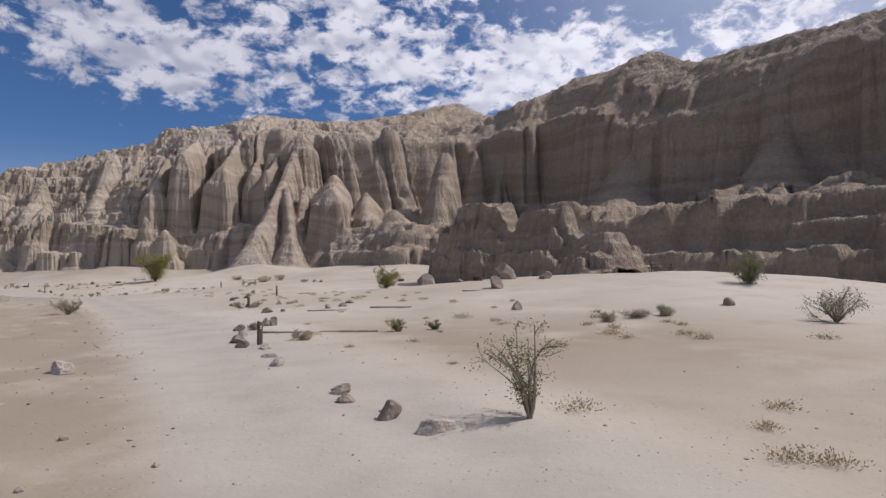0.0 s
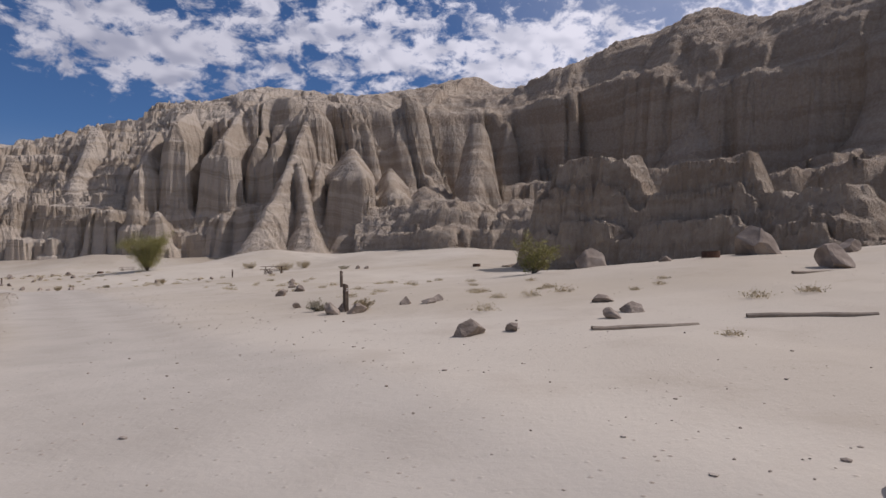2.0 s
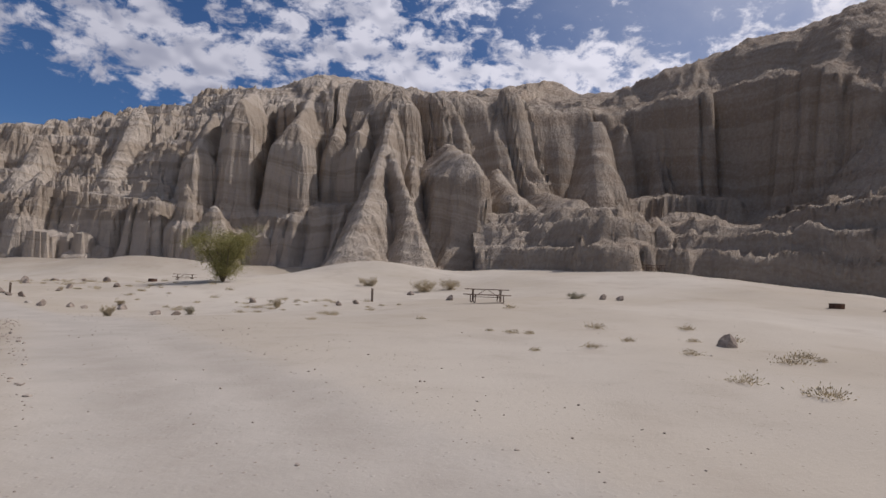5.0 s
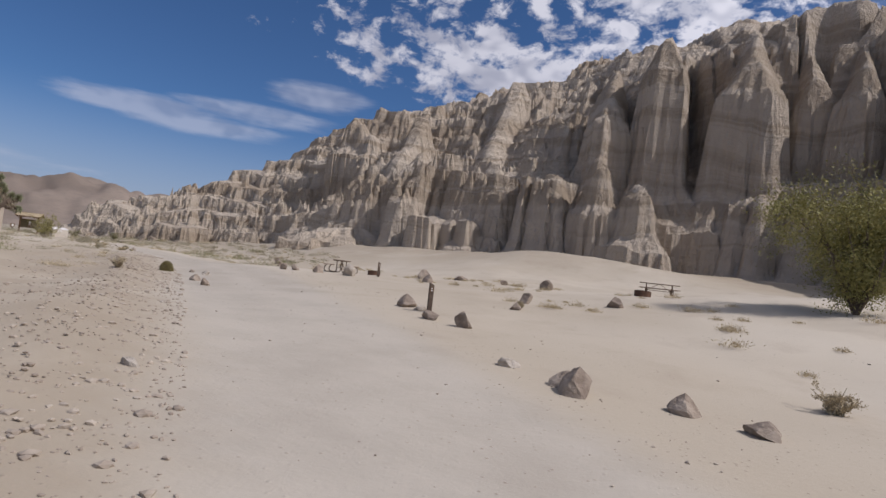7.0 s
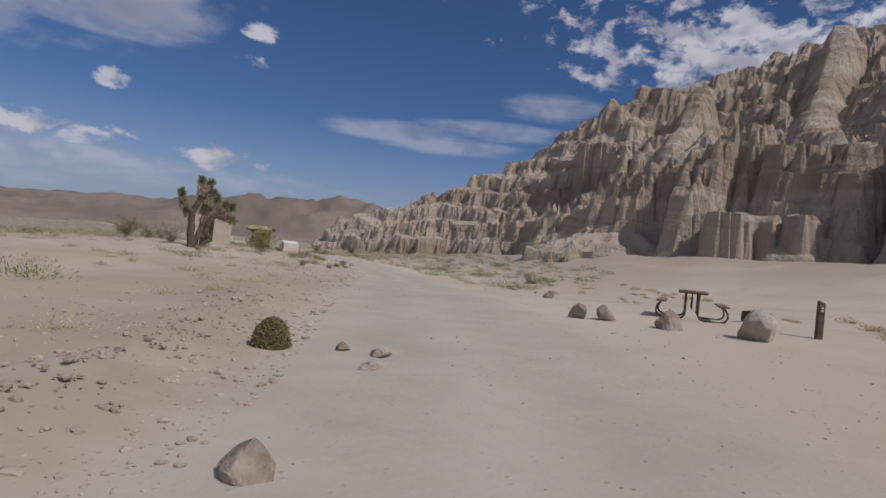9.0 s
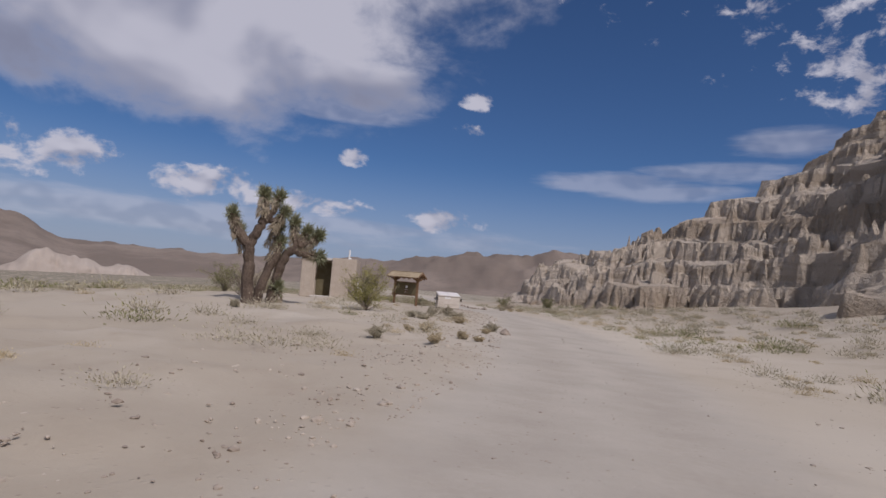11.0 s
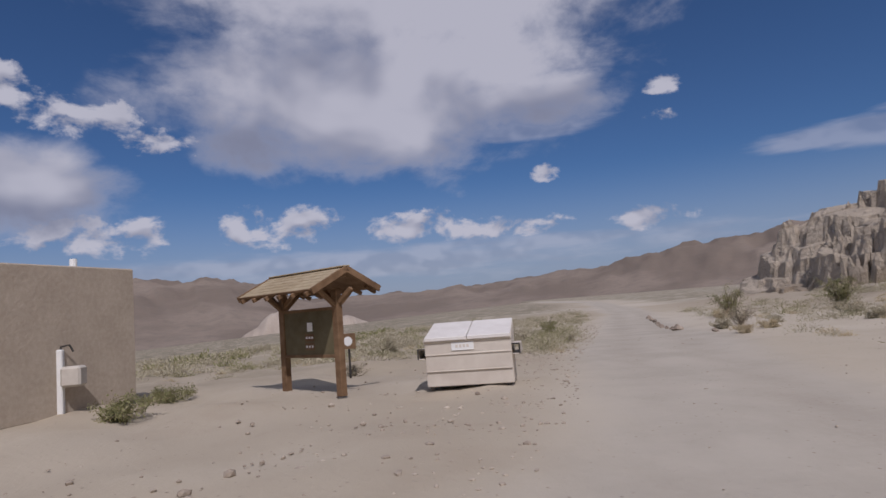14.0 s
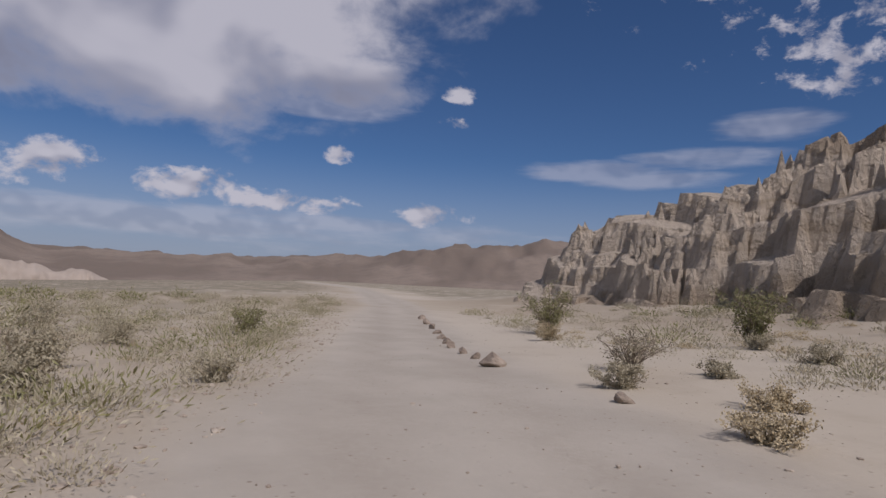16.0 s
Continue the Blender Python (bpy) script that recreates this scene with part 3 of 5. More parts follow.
def build_bench():
    """The lower shelf of rock before the eastern cliffs."""
    foot = [(92.0, -120.0), (74.0, -40.0), (68.0, 5.0), (59.3, 40.0), (41.4, 62.2), (19.4, 74.0), (3.4, 79.8), (-4.7, 91.7)]
    xs, ys = np.arange(-8, 112, 0.5), np.arange(-70, 130, 0.5)
    X, Y = np.meshgrid(xs, ys)
    f, run = along(foot, X + 2 * fbm(X * 0.07, Y * 0.07, 3, 31), Y + 2 * fbm(X * 0.07, Y * 0.07, 3, 32))
    back = -f
    rib = ridged(run * 0.09, back * 0.02, 3, 6)
    top = np.interp(run, [0, 80, 130, 165, 195, 225, 245, 260], [19, 18, 17, 16, 15, 12, 11, 9]) + 2.2 * fbm(X * 0.07, Y * 0.07, 3, 33)
    a = back - 7.0 * (1 - rib) * sstep(fbm(run * 0.04, run * 0, 2, 35), -0.7, 0.3)
    h = ground_z(X, Y) - 0.5 + top * (0.34 * sstep(a, 0, 1.4) + 0.26 * sstep(a - 3 * fbm(run * 0.05, run * 0, 2, 34), 4.5, 5.8) + 0.26 * sstep(a - 5 * fbm(run * 0.04, run * 0, 2, 37), 9.5, 11.0) + 0.14 * sstep(a, 11, 26))
    b1, e1 = cells(X * 0.25 + fbm(X * 0.3, Y * 0.3, 2, 74) * 0.3, Y * 0.25, 4)
    h = h + (1.3 * (b1 - 0.5) - 0.6 * sstep(e1, 0.14, 0.0) + 0.3 * fbm(X * 0.8, Y * 0.8, 3, 75)) * sstep(back, 0.0, 2.0)
    h = terrace(h, 1.9, 0.8 * fbm(X * 0.06, Y * 0.06, 2, 76), 0.14, 0.5)
    keep = (back > -2) & (back < 34) & (h > ground_z(X, Y) + 0.05)
    ob, _ = grid_mesh("rock_bench", xs, ys, h, M_ROCK, keep)
    tagged(ob, "low brown shelf of layered sandstone below the cliffs", "rock shelf", kind="structure")


build_bench()


def build_outcrop():
    """The layered block of rock that stands before the shelf."""
    xs, ys = np.arange(4, 38, 0.2), np.arange(8, 52, 0.2)
    X, Y = np.meshgrid(xs, ys)
    ax, ay, bx, by = 11.0, 42.1, 24.5, 18.1
    size = math.hypot(bx - ax, by - ay)
    dx, dy = (bx - ax) / size, (by - ay) / size
    wx, wy = X + 0.9 * fbm(X * 0.18, Y * 0.18, 3, 51), Y + 0.9 * fbm(X * 0.18, Y * 0.18, 3, 52)
    t = ((wx - ax) * dx + (wy - ay) * dy) / size
    n = (wx - ax) * -dy + (wy - ay) * dx
    base = ground_z(X, Y)
    top = np.interp(t, [-0.02, 0.06, 0.10, 0.44, 0.50, 0.56, 0.60, 0.84, 0.90, 1.08, 1.16], [1.0, 6.5, 10.4, 10.2, 6.6, 6.8, 8.3, 7.9, 4.6, 4.2, 0.5])
    rib = ridged(t * size * 0.28, n * 0.05, 3, 9)
    d = np.minimum(n - 0.8 * (1 - rib), 10.5 - n)
    h = base - 0.3 + top * (0.40 * sstep(d, 0, 0.7) + 0.30 * sstep(d - 0.8 * fbm(t * 5, t * 0, 2, 55), 1.7, 2.3) + 0.30 * sstep(d, 3.3, 3.9)) + 0.25 * fbm(X * 0.7, Y * 0.7, 3, 53)
    b1, e1 = cells(wx * 0.35, wy * 0.35, 5)
    b2, e2 = cells(wx * 0.95, wy * 0.95, 6)
    h = h + (1.0 * (b1 - 0.5) - 0.7 * sstep(e1, 0.12, 0.0) + 0.5 * (b2 - 0.5)) * sstep(d, 0.0, 1.0) * sstep(3.2 - d, 0.0, 1.0)
    h = terrace(h, 1.25, 0.6 * fbm(X * 0.1, Y * 0.1, 2, 54), 0.16, 0.4)
    keep = (d > -0.5) & (t > -0.06) & (t < 1.2) & (h > base + 0.05)
    ob, _ = grid_mesh("rock_outcrop", xs, ys, h, M_ROCK, keep)
    ob.data.polygons.foreach_set("use_smooth", np.zeros(len(ob.data.polygons), dtype=bool))
    tagged(ob, "flat-topped brown sandstone outcrop of two blocks", "rock outcrop", kind="structure")


build_outcrop()


def build_hills():
    az = np.radians(np.linspace(38, 175, 420))
    deg = np.degrees(az)
    elev = np.interp(deg, [38, 55, 60, 69, 75, 85, 94, 104, 107, 110, 120, 131, 150, 175], [3.8, 4.1, 4.2, 3.6, 2.6, 1.9, 1.7, 1.7, 3.1, 3.9, 4.4, 4.2, 4.0, 3.0])
    elev = elev + 0.12 * fbm(deg * 0.25, deg * 0, 4, 41)
    rs = np.linspace(0, 1, 40)
    A, R = np.meshgrid(az, rs)
    dist = 700 + 1500 * R
    high = np.tan(np.radians(elev))[None, :] * 1900 + 0.0
    z = -26 + (high + 26) * sstep(R, 0.05, 0.8) * (1 + 0.10 * fbm(A * 30, R * 8, 4, 42))
    x, y = -95 - np.sin(A) * dist, 75 + np.cos(A) * dist
    idx = np.arange(A.size).reshape(A.shape)
    faces = np.stack([idx[:-1, :-1], idx[:-1, 1:], idx[1:, 1:], idx[1:, :-1]], -1).reshape(-1, 4)
    ob = mesh_obj("hills", np.stack([x, y, z], -1), faces, M_HILL)
    tagged(ob, "brown scrub-covered desert hills on the horizon", "hills", kind="structure")


build_hills()


def build_pale_ridge():
    """The pale eroded slope far off across the valley."""
    deg = np.linspace(93, 110, 120)
    rs = np.linspace(0, 1, 16)
    A, R = np.meshgrid(np.radians(deg), rs)
    rise = np.interp(deg, [93, 95, 98, 102, 106, 108, 110], [0.0, 12.0, 24.0, 31.0, 36.0, 20.0, 0.0]) * (1 + 0.15 * fbm(deg * 0.6, deg * 0, 3, 45))
    dist = 640 + 60 * R + 12 * ridged(np.degrees(A) * 0.9, R * 2, 3, 46)
    z = -27 + rise[None, :] * sstep(R, 0.0, 0.9)
    x, y = -95 - np.sin(A) * dist, 75 + np.cos(A) * dist
    idx = np.arange(A.size).reshape(A.shape)
    faces = np.stack([idx[:-1, :-1], idx[:-1, 1:], idx[1:, 1:], idx[1:, :-1]], -1).reshape(-1, 4)
    ob = mesh_obj("pale_ridge", np.stack([x, y, z], -1), faces, M_PALE)
    tagged(ob, "pale eroded ridge across the valley", "ridge", kind="structure")


build_pale_ridge()

# ---- vegetation ----
M_LEAF = grain_mat("creosote_leaves", (0.18, 0.18, 0.08), (0.31, 0.29, 0.135), 3.0, 0.7, 0.1, 0.01)
M_PALOVERDE = grain_mat("yellow_green_leaves", (0.24, 0.225, 0.075), (0.37, 0.335, 0.125), 3.0, 0.7, 0.1, 0.01)
M_SAGE = grain_mat("grey_sage_leaves", (0.33, 0.295, 0.205), (0.49, 0.44, 0.325), 3.0, 0.9, 0.1, 0.01)
M_BROOM = grain_mat("olive_broom_leaves", (0.19, 0.16, 0.065), (0.31, 0.26, 0.12), 3.0, 0.8, 0.1, 0.01)
M_STRAW = grain_mat("dry_straw", (0.42, 0.34, 0.21), (0.58, 0.49, 0.33), 4.0, 0.9, 0.1, 0.01)
M_BARK = grain_mat("grey_brown_bark", (0.10, 0.075, 0.055), (0.22, 0.175, 0.135), 9.0, 0.95, 0.7, 0.02)
M_TWIG = grain_mat("dry_grey_twigs", (0.20, 0.16, 0.12), (0.38, 0.32, 0.25), 9.0, 0.95, 0.4, 0.01)
M_YUCCA_BARK = grain_mat("joshua_tree_bark", (0.07, 0.05, 0.038), (0.18, 0.135, 0.10), 11.0, 0.95, 1.0, 0.05)
M_THATCH = grain_mat("dead_yucca_leaves", (0.30, 0.25, 0.17), (0.48, 0.41, 0.31), 5.0, 0.9, 0.2, 0.01)
M_YUCCA = grain_mat("joshua_tree_leaves", (0.19, 0.205, 0.115), (0.34, 0.335, 0.21), 5.0, 0.7, 0.1, 0.01)


def gz(x, y):
    return float(ground_z(np.array([x]), np.array([y]))[0])


def empty(name, x, y, z=None, turn=0.0):
    ob = new(name)
    ob.matrix_world = pose(x, y, gz(x, y) if z is None else z, 0, 0, turn)
    ob.empty_display_size = 0.2
    return ob


class Soup:
    """Collects tubes and blades, and makes one mesh of them."""

    def __init__(self):
        self.v, self.f, self.n = [], [], 0

    def put(self, verts, faces):
        self.v.append(np.asarray(verts, float))
        self.f.append(np.asarray(faces, int) + self.n)
        self.n += len(verts)

    def tube(self, points, radii, sides=5):
        points = np.asarray(points, float)
        rings = []
        for i, (p, r) in enumerate(zip(points, radii)):
            d = points[min(i + 1, len(points) - 1)] - points[max(i - 1, 0)]
            d = d / (np.linalg.norm(d) + 1e-9)
            a = np.cross(d, (0.31, 0.87, 0.38))
            a /= np.linalg.norm(a) + 1e-9
            b = np.cross(d, a)
            ang = np.linspace(0, 2 * math.pi, sides, endpoint=False)
            rings.append(p + r * (np.cos(ang)[:, None] * a + np.sin(ang)[:, None] * b))
        k = len(rings)
        faces = []
        for i in range(k - 1):
            for j in range(sides):
                faces.append((i * sides + j, i * sides + (j + 1) % sides, (i + 1) * sides + (j + 1) % sides, (i + 1) * sides + j))
        self.put(np.concatenate(rings), faces)

    def blades(self, centres, ways, length, width, rng):
        """Small bent leaves: quads from each centre along its way."""
        c, w = np.asarray(centres, float), np.asarray(ways, float)
        w = w / (np.linalg.norm(w, axis=1, keepdims=True) + 1e-9)
        side = np.cross(w, rng.normal(size=w.shape))
        side /= np.linalg.norm(side, axis=1, keepdims=True) + 1e-9
        ln = length * rng.uniform(0.6, 1.3, (len(c), 1))
        wd = width * rng.uniform(0.6, 1.3, (len(c), 1))
        verts = np.stack([c, c + w * ln * 0.5 + side * wd, c + w * ln, c + w * ln * 0.5 - side * wd], 1).reshape(-1, 3)
        idx = np.arange(len(c) * 4).reshape(-1, 4)
        self.put(verts, idx)

    def done(self, name, mat, parent, label=""):
        ob = mesh_obj(name, np.concatenate(self.v), np.concatenate(self.f), mat, smooth=False, parent=parent)
        return tagged(ob, label)


def shrub(name, x, y, height, spread, leaf, label, category="shrub", stems=14, leaves=1400, size=0.05, bare=0.35, seed=1, group="", wood=None, openness=0.55, dome=False):
    """A many-stemmed desert shrub: bent stems from one foot, twigs, and tufts of small leaves."""
    rng = np.random.RandomState(seed)
    root = empty(name, x, y, gz(x, y) - 0.03)
    tagged(root, label, category, group)
    wood_soup, leaf_soup = Soup(), Soup()
    tips = []
    for i in range(stems):
        a = rng.uniform(0, 2 * math.pi)
        out = spread * rng.uniform(0.25, 1.0)
        up = height * rng.uniform(0.6, 1.05) * (1 - 0.35 * (out / spread) ** 2)
        t = np.linspace(0, 1, 6)[:, None]
        bend = rng.normal(size=3) * 0.10 * spread
        pts = np.array([math.cos(a) * out, math.sin(a) * out, 0]) * t ** 1.25 + np.array([0, 0, up]) * t + bend * np.sin(t * math.pi)
        wood_soup.tube(pts, np.linspace(0.022, 0.006, 6) * (0.5 + height * 0.35), 4)
        for k in range(7):
            u = rng.uniform(bare, 1.0)
            p = pts[min(5, int(u * 5))] * (1 - (u * 5) % 1) + pts[min(5, int(u * 5) + 1)] * ((u * 5) % 1)
            q = p + (rng.normal(size=3) * (0.6, 0.6, 0.35) + (0, 0, 0.25)) * spread * 0.28
            wood_soup.tube([p, (p + q) / 2 + rng.normal(size=3) * 0.02, q], [0.008 * (0.5 + height * 0.3), 0.006, 0.003], 3)
            tips.append((p, q))
    tips_p, tips_q = np.array([t[0] for t in tips]), np.array([t[1] for t in tips])
    pick = rng.randint(0, len(tips), leaves)
    u = rng.uniform(0.15, 1.15, (leaves, 1))
    c = tips_p[pick] * (1 - u) + tips_q[pick] * u + rng.normal(size=(leaves, 3)) * spread * 0.10 * openness
    if dome:
        c = rng.normal(size=(leaves, 3))
        c = c / np.linalg.norm(c, axis=1, keepdims=True) * rng.uniform(0.72, 1.0, (leaves, 1)) * (spread, spread, height)
        c[:, 2] = np.abs(c[:, 2])
    c[:, 2] = np.maximum(c[:, 2], 0.02)
    leaf_soup.blades(c, rng.normal(size=(leaves, 3)) + (0, 0, 0.4), size, size * 0.32, rng)
    wood_soup.done("wood", wood or M_TWIG, root)
    leaf_soup.done("foliage", leaf, root)
    return root


def grass_tuft(name, x, y, height, spread, mat, label, blades=220, seed=1, group=""):
    rng = np.random.RandomState(seed)
    root = empty(name, x, y, gz(x, y) - 0.02)
    tagged(root, label, "grass", group)
    s = Soup()
    a, r = rng.uniform(0, 2 * math.pi, blades), spread * np.sqrt(rng.uniform(0, 1, blades))
    c = np.stack([np.cos(a) * r * 0.6, np.sin(a) * r * 0.6, np.zeros(blades)], 1)
    w = np.stack([np.cos(a) * r / spread * 0.7, np.sin(a) * r / spread * 0.7, np.ones(blades)], 1) + rng.normal(size=(blades, 3)) * 0.22
    s.blades(c, w, height, 0.010, rng)
    s.done("tuft", mat, root)
    return root


def desert_tree(x, y, height, spread, seed=4):
    rng = np.random.RandomState(seed)
    root = empty("palo_verde_tree", x, y, gz(x, y) - 0.05)
    tagged(root, "multi-stemmed tree with feathery yellow-green foliage on sand", "tree")
    wood, leaf = Soup(), Soup()
    clumps = []
    for i in range(13):
        a = i * 0.55 + rng.uniform(-0.3, 0.3)
        out, up = spread * rng.uniform(0.25, 0.85), height * rng.uniform(0.42, 0.8)
        t = np.linspace(0, 1, 8)[:, None]
        pts = np.array([math.cos(a) * out, math.sin(a) * out, 0]) * t ** 1.1 + np.array([0, 0, up]) * t + rng.normal(size=3) * 0.18 * np.sin(t * 4)
        wood.tube(pts, np.linspace(0.085, 0.018, 8), 6)
        for k in range(12):
            j = rng.randint(2, 8)
            p = pts[j]
            q = p + rng.normal(size=3) * (0.85, 0.85, 0.6) * spread * 0.24 + (0, 0, 0.15)
            wood.tube([p, (p + q) / 2 + rng.normal(size=3) * 0.08, q], [0.018, 0.011, 0.005], 4)
            for m in range(4):
                clumps.append((p + (q - p) * rng.uniform(0.3, 1.25), rng.uniform(0.2, 0.48)))
    n = 40000
    pick = rng.randint(0, len(clumps), n)
    c = np.array([k[0] for k in clumps])[pick] + rng.normal(size=(n, 3)) * np.array([k[1] for k in clumps])[pick][:, None] * (1, 1, 0.75)
    leaf.blades(c, rng.normal(size=(n, 3)) + (0, 0, 0.2), 0.12, 0.024, rng)
    wood.done("trunk", M_BARK, root)
    leaf.done("crown", M_PALOVERDE, root)


desert_tree(-33.93, 67.40, 5.99, 3.00)


def joshua_tree(x, y, limbs, seed, label):
    """limbs: each a list of points from the foot upward; its tip bears a head of blades."""
    rng = np.random.RandomState(seed)
    root = empty("joshua_tree", x, y, gz(x, y) - 0.08)
    tagged(root, label, "joshua tree")
    root.scale = (1.08, 1.08, 1.17)
    for pts, r0, r1 in limbs:
        bark, heads, thatch = Soup(), Soup(), Soup()
        pts = np.array(pts, float)
        t = np.linspace(0, len(pts) - 1, 4 * len(pts))
        line = np.stack([np.interp(t, range(len(pts)), pts[:, k]) for k in range(3)], 1)
        line[1:-1] += rng.normal(size=line[1:-1].shape) * 0.025
        bark.tube(line, np.linspace(r0, r1, len(line)) * rng.uniform(0.9, 1.12, len(line)), 9)
        d = line[-1] - line[-3]
        d /= np.linalg.norm(d)
        n = 420
        w = rng.normal(size=(n, 3)) + d * 0.9
        w /= np.linalg.norm(w, axis=1, keepdims=True)
        c = line[-1] + d * rng.uniform(-0.22, 0.10, (n, 1)) + w * 0.05
        heads.blades(c, w, 0.36, 0.019, rng)
        m = 520
        back = rng.uniform(0.05, 0.85, (m, 1))
        u = rng.normal(size=(m, 3))
        u -= d * (u @ d)[:, None]
        u /= np.linalg.norm(u, axis=1, keepdims=True)
        c = line[-1] - d * back + u * r1 * 0.8
        thatch.blades(c, u * 0.75 - d * 0.65 + (0, 0, -0.35), 0.26, 0.014, rng)
        limb = bark.done("trunk" if pts[0][2] == 0 else "limb", M_YUCCA_BARK, root)
        heads.done("leaf_head", M_YUCCA, limb)
        thatch.done("dead_leaf_skirt", M_THATCH, limb, "hanging straw-coloured dead leaves")


joshua_tree(-98.4, 68.7, [
    ([(0.0, 0.0, 0), (-0.05, -0.1, 1.2), (0.0, -0.15, 2.3), (-0.1, -0.75, 2.9), (-0.1, -0.95, 3.5)], 0.27, 0.16),
    ([(0.0, -0.15, 2.2), (0.05, 0.1, 2.9), (0.1, 0.35, 3.5), (0.1, 0.25, 4.4)], 0.20, 0.15),
    ([(0.1, 0.3, 3.3), (0.15, 0.7, 3.8), (0.2, 0.85, 4.35)], 0.15, 0.13),
    ([(0.1, 0.3, 3.4), (0.0, 0.95, 3.45), (0.0, 1.15, 3.75)], 0.14, 0.12),
    ([(0.0, -0.15, 2.3), (-0.3, -0.5, 2.5), (-0.5, -0.6, 2.9)], 0.15, 0.13),
    ([(-0.45, 0.35, 0), (-0.5, 0.55, 1.0), (-0.5, 1.0, 2.1), (-0.5, 1.15, 2.6)], 0.23, 0.16),
    ([(-0.5, 1.1, 2.4), (-0.6, 0.95, 2.9), (-0.6, 1.0, 3.2)], 0.16, 0.13),
    ([(-0.75, 0.95, 0), (-0.75, 1.1, 1.1), (-0.6, 1.4, 2.1), (-0.5, 2.0, 2.6), (-0.5, 2.25, 3.1)], 0.22, 0.15),
    ([(-0.5, 1.9, 2.5), (-0.4, 2.5, 2.7), (-0.4, 2.75, 3.0)], 0.15, 0.13),
    ([(-0.5, 1.6, 2.3), (-0.5, 2.2, 2.2), (-0.5, 2.85, 2.15)], 0.14, 0.12),
    ([(-0.5, 1.8, 2.5), (-0.6, 1.75, 3.0), (-0.6, 1.7, 3.45)], 0.14, 0.12)], 5, "branching joshua tree with dark trunks and spiky leaf heads")
joshua_tree(-99.1, 70.0, [([(0, 0, 0), (0.02, 0.02, 0.7)], 0.12, 0.10)], 6, "knee-high young joshua tree with dark trunk")

shrub("creosote_bush", -98.4, 74.25, 2.45, 1.55, M_PALOVERDE, "broad creosote bush with olive leaves and bare lower stems", stems=30, leaves=9000, size=0.06, bare=0.22, seed=11)
shrub("dead_shrub", -103.2, 68.6, 2.0, 1.5, M_SAGE, "grey leafless shrub in the joshua tree's shadow", stems=30, leaves=700, size=0.05, bare=0.3, seed=12)
shrub("creosote_bush", -114.00, 67.60, 2.28, 1.80, M_LEAF, "rounded green creosote bush on dry ground", stems=22, leaves=4200, size=0.08, seed=13)
shrub("creosote_bush", -118.10, 70.45, 1.80, 1.32, M_LEAF, "low green creosote bush near the restroom", stems=16, leaves=2400, size=0.07, seed=14)
shrub("creosote_bush", -110.6, 69.8, 1.60, 1.30, M_SAGE, "dusty grey-green bush on dry ground", stems=18, leaves=2600, size=0.07, seed=15)
shrub("creosote_bush", 11.93, -29.66, 1.50, 0.90, M_LEAF, "wispy creosote bush at the roadside", stems=13, leaves=2000, size=0.035, bare=0.25, seed=16)
shrub("creosote_bush", 7.94, 13.39, 2.16, 1.41, M_PALOVERDE, "feathery yellow-green bush before a rock outcrop", stems=20, leaves=5200, size=0.09, bare=0.15, seed=17)
shrub("creosote_bush", 31.89, -0.80, 2.10, 1.50, M_LEAF, "dense green bush on sand below the cliff", stems=20, leaves=5200, size=0.09, bare=0.1, seed=18)
shrub("creosote_bush", 26.21, -16.36, 1.50, 1.20, M_SAGE, "grey-green bush at the edge of the flat", stems=22, leaves=2600, size=0.06, seed=19)
shrub("sagebrush", -10.35, -1.15, 1.00, 0.91, M_SAGE, "pale grey sagebrush beside the road", stems=18, leaves=2600, size=0.07, seed=20)
shrub("round_bush", -59.14, 57.66, 0.45, 0.28, M_BROOM, "dense dome-shaped olive-brown bush on the road bank", stems=30, leaves=15000, size=0.03, bare=0.05, seed=22, dome=True)
shrub("sagebrush", -56.66, 53.82, 0.35, 0.41, M_STRAW, "low straw-coloured bush on the road bank", stems=20, leaves=2200, size=0.03, bare=0.1, seed=23)
shrub("creosote_bush", -136.32, 99.76, 1.95, 1.16, M_LEAF, "olive creosote bush with pale stems near the rocks", stems=24, leaves=4200, size=0.06, bare=0.25, seed=24)
shrub("creosote_bush", -129.22, 101.77, 1.64, 0.90, M_LEAF, "olive creosote bush with pale stems near the rocks", stems=24, leaves=4400, size=0.06, bare=0.25, seed=25)
shrub("dead_shrub", -126.33, 95.57, 0.89, 0.81, M_SAGE, "thin grey shrub with sparse leaves beside the road", stems=28, leaves=1500, size=0.04, bare=0.4, seed=26)
shrub("creosote_bush", -138.22, 89.26, 1.20, 0.90, M_LEAF, "small dark green bush at the road edge", stems=18, leaves=3800, size=0.05, bare=0.1, seed=27)
shrub("sagebrush", -117.44, 80.52, 0.40, 0.52, M_SAGE, "low dark bush under a trail sign", stems=16, leaves=1200, size=0.035, bare=0.1, seed=28)
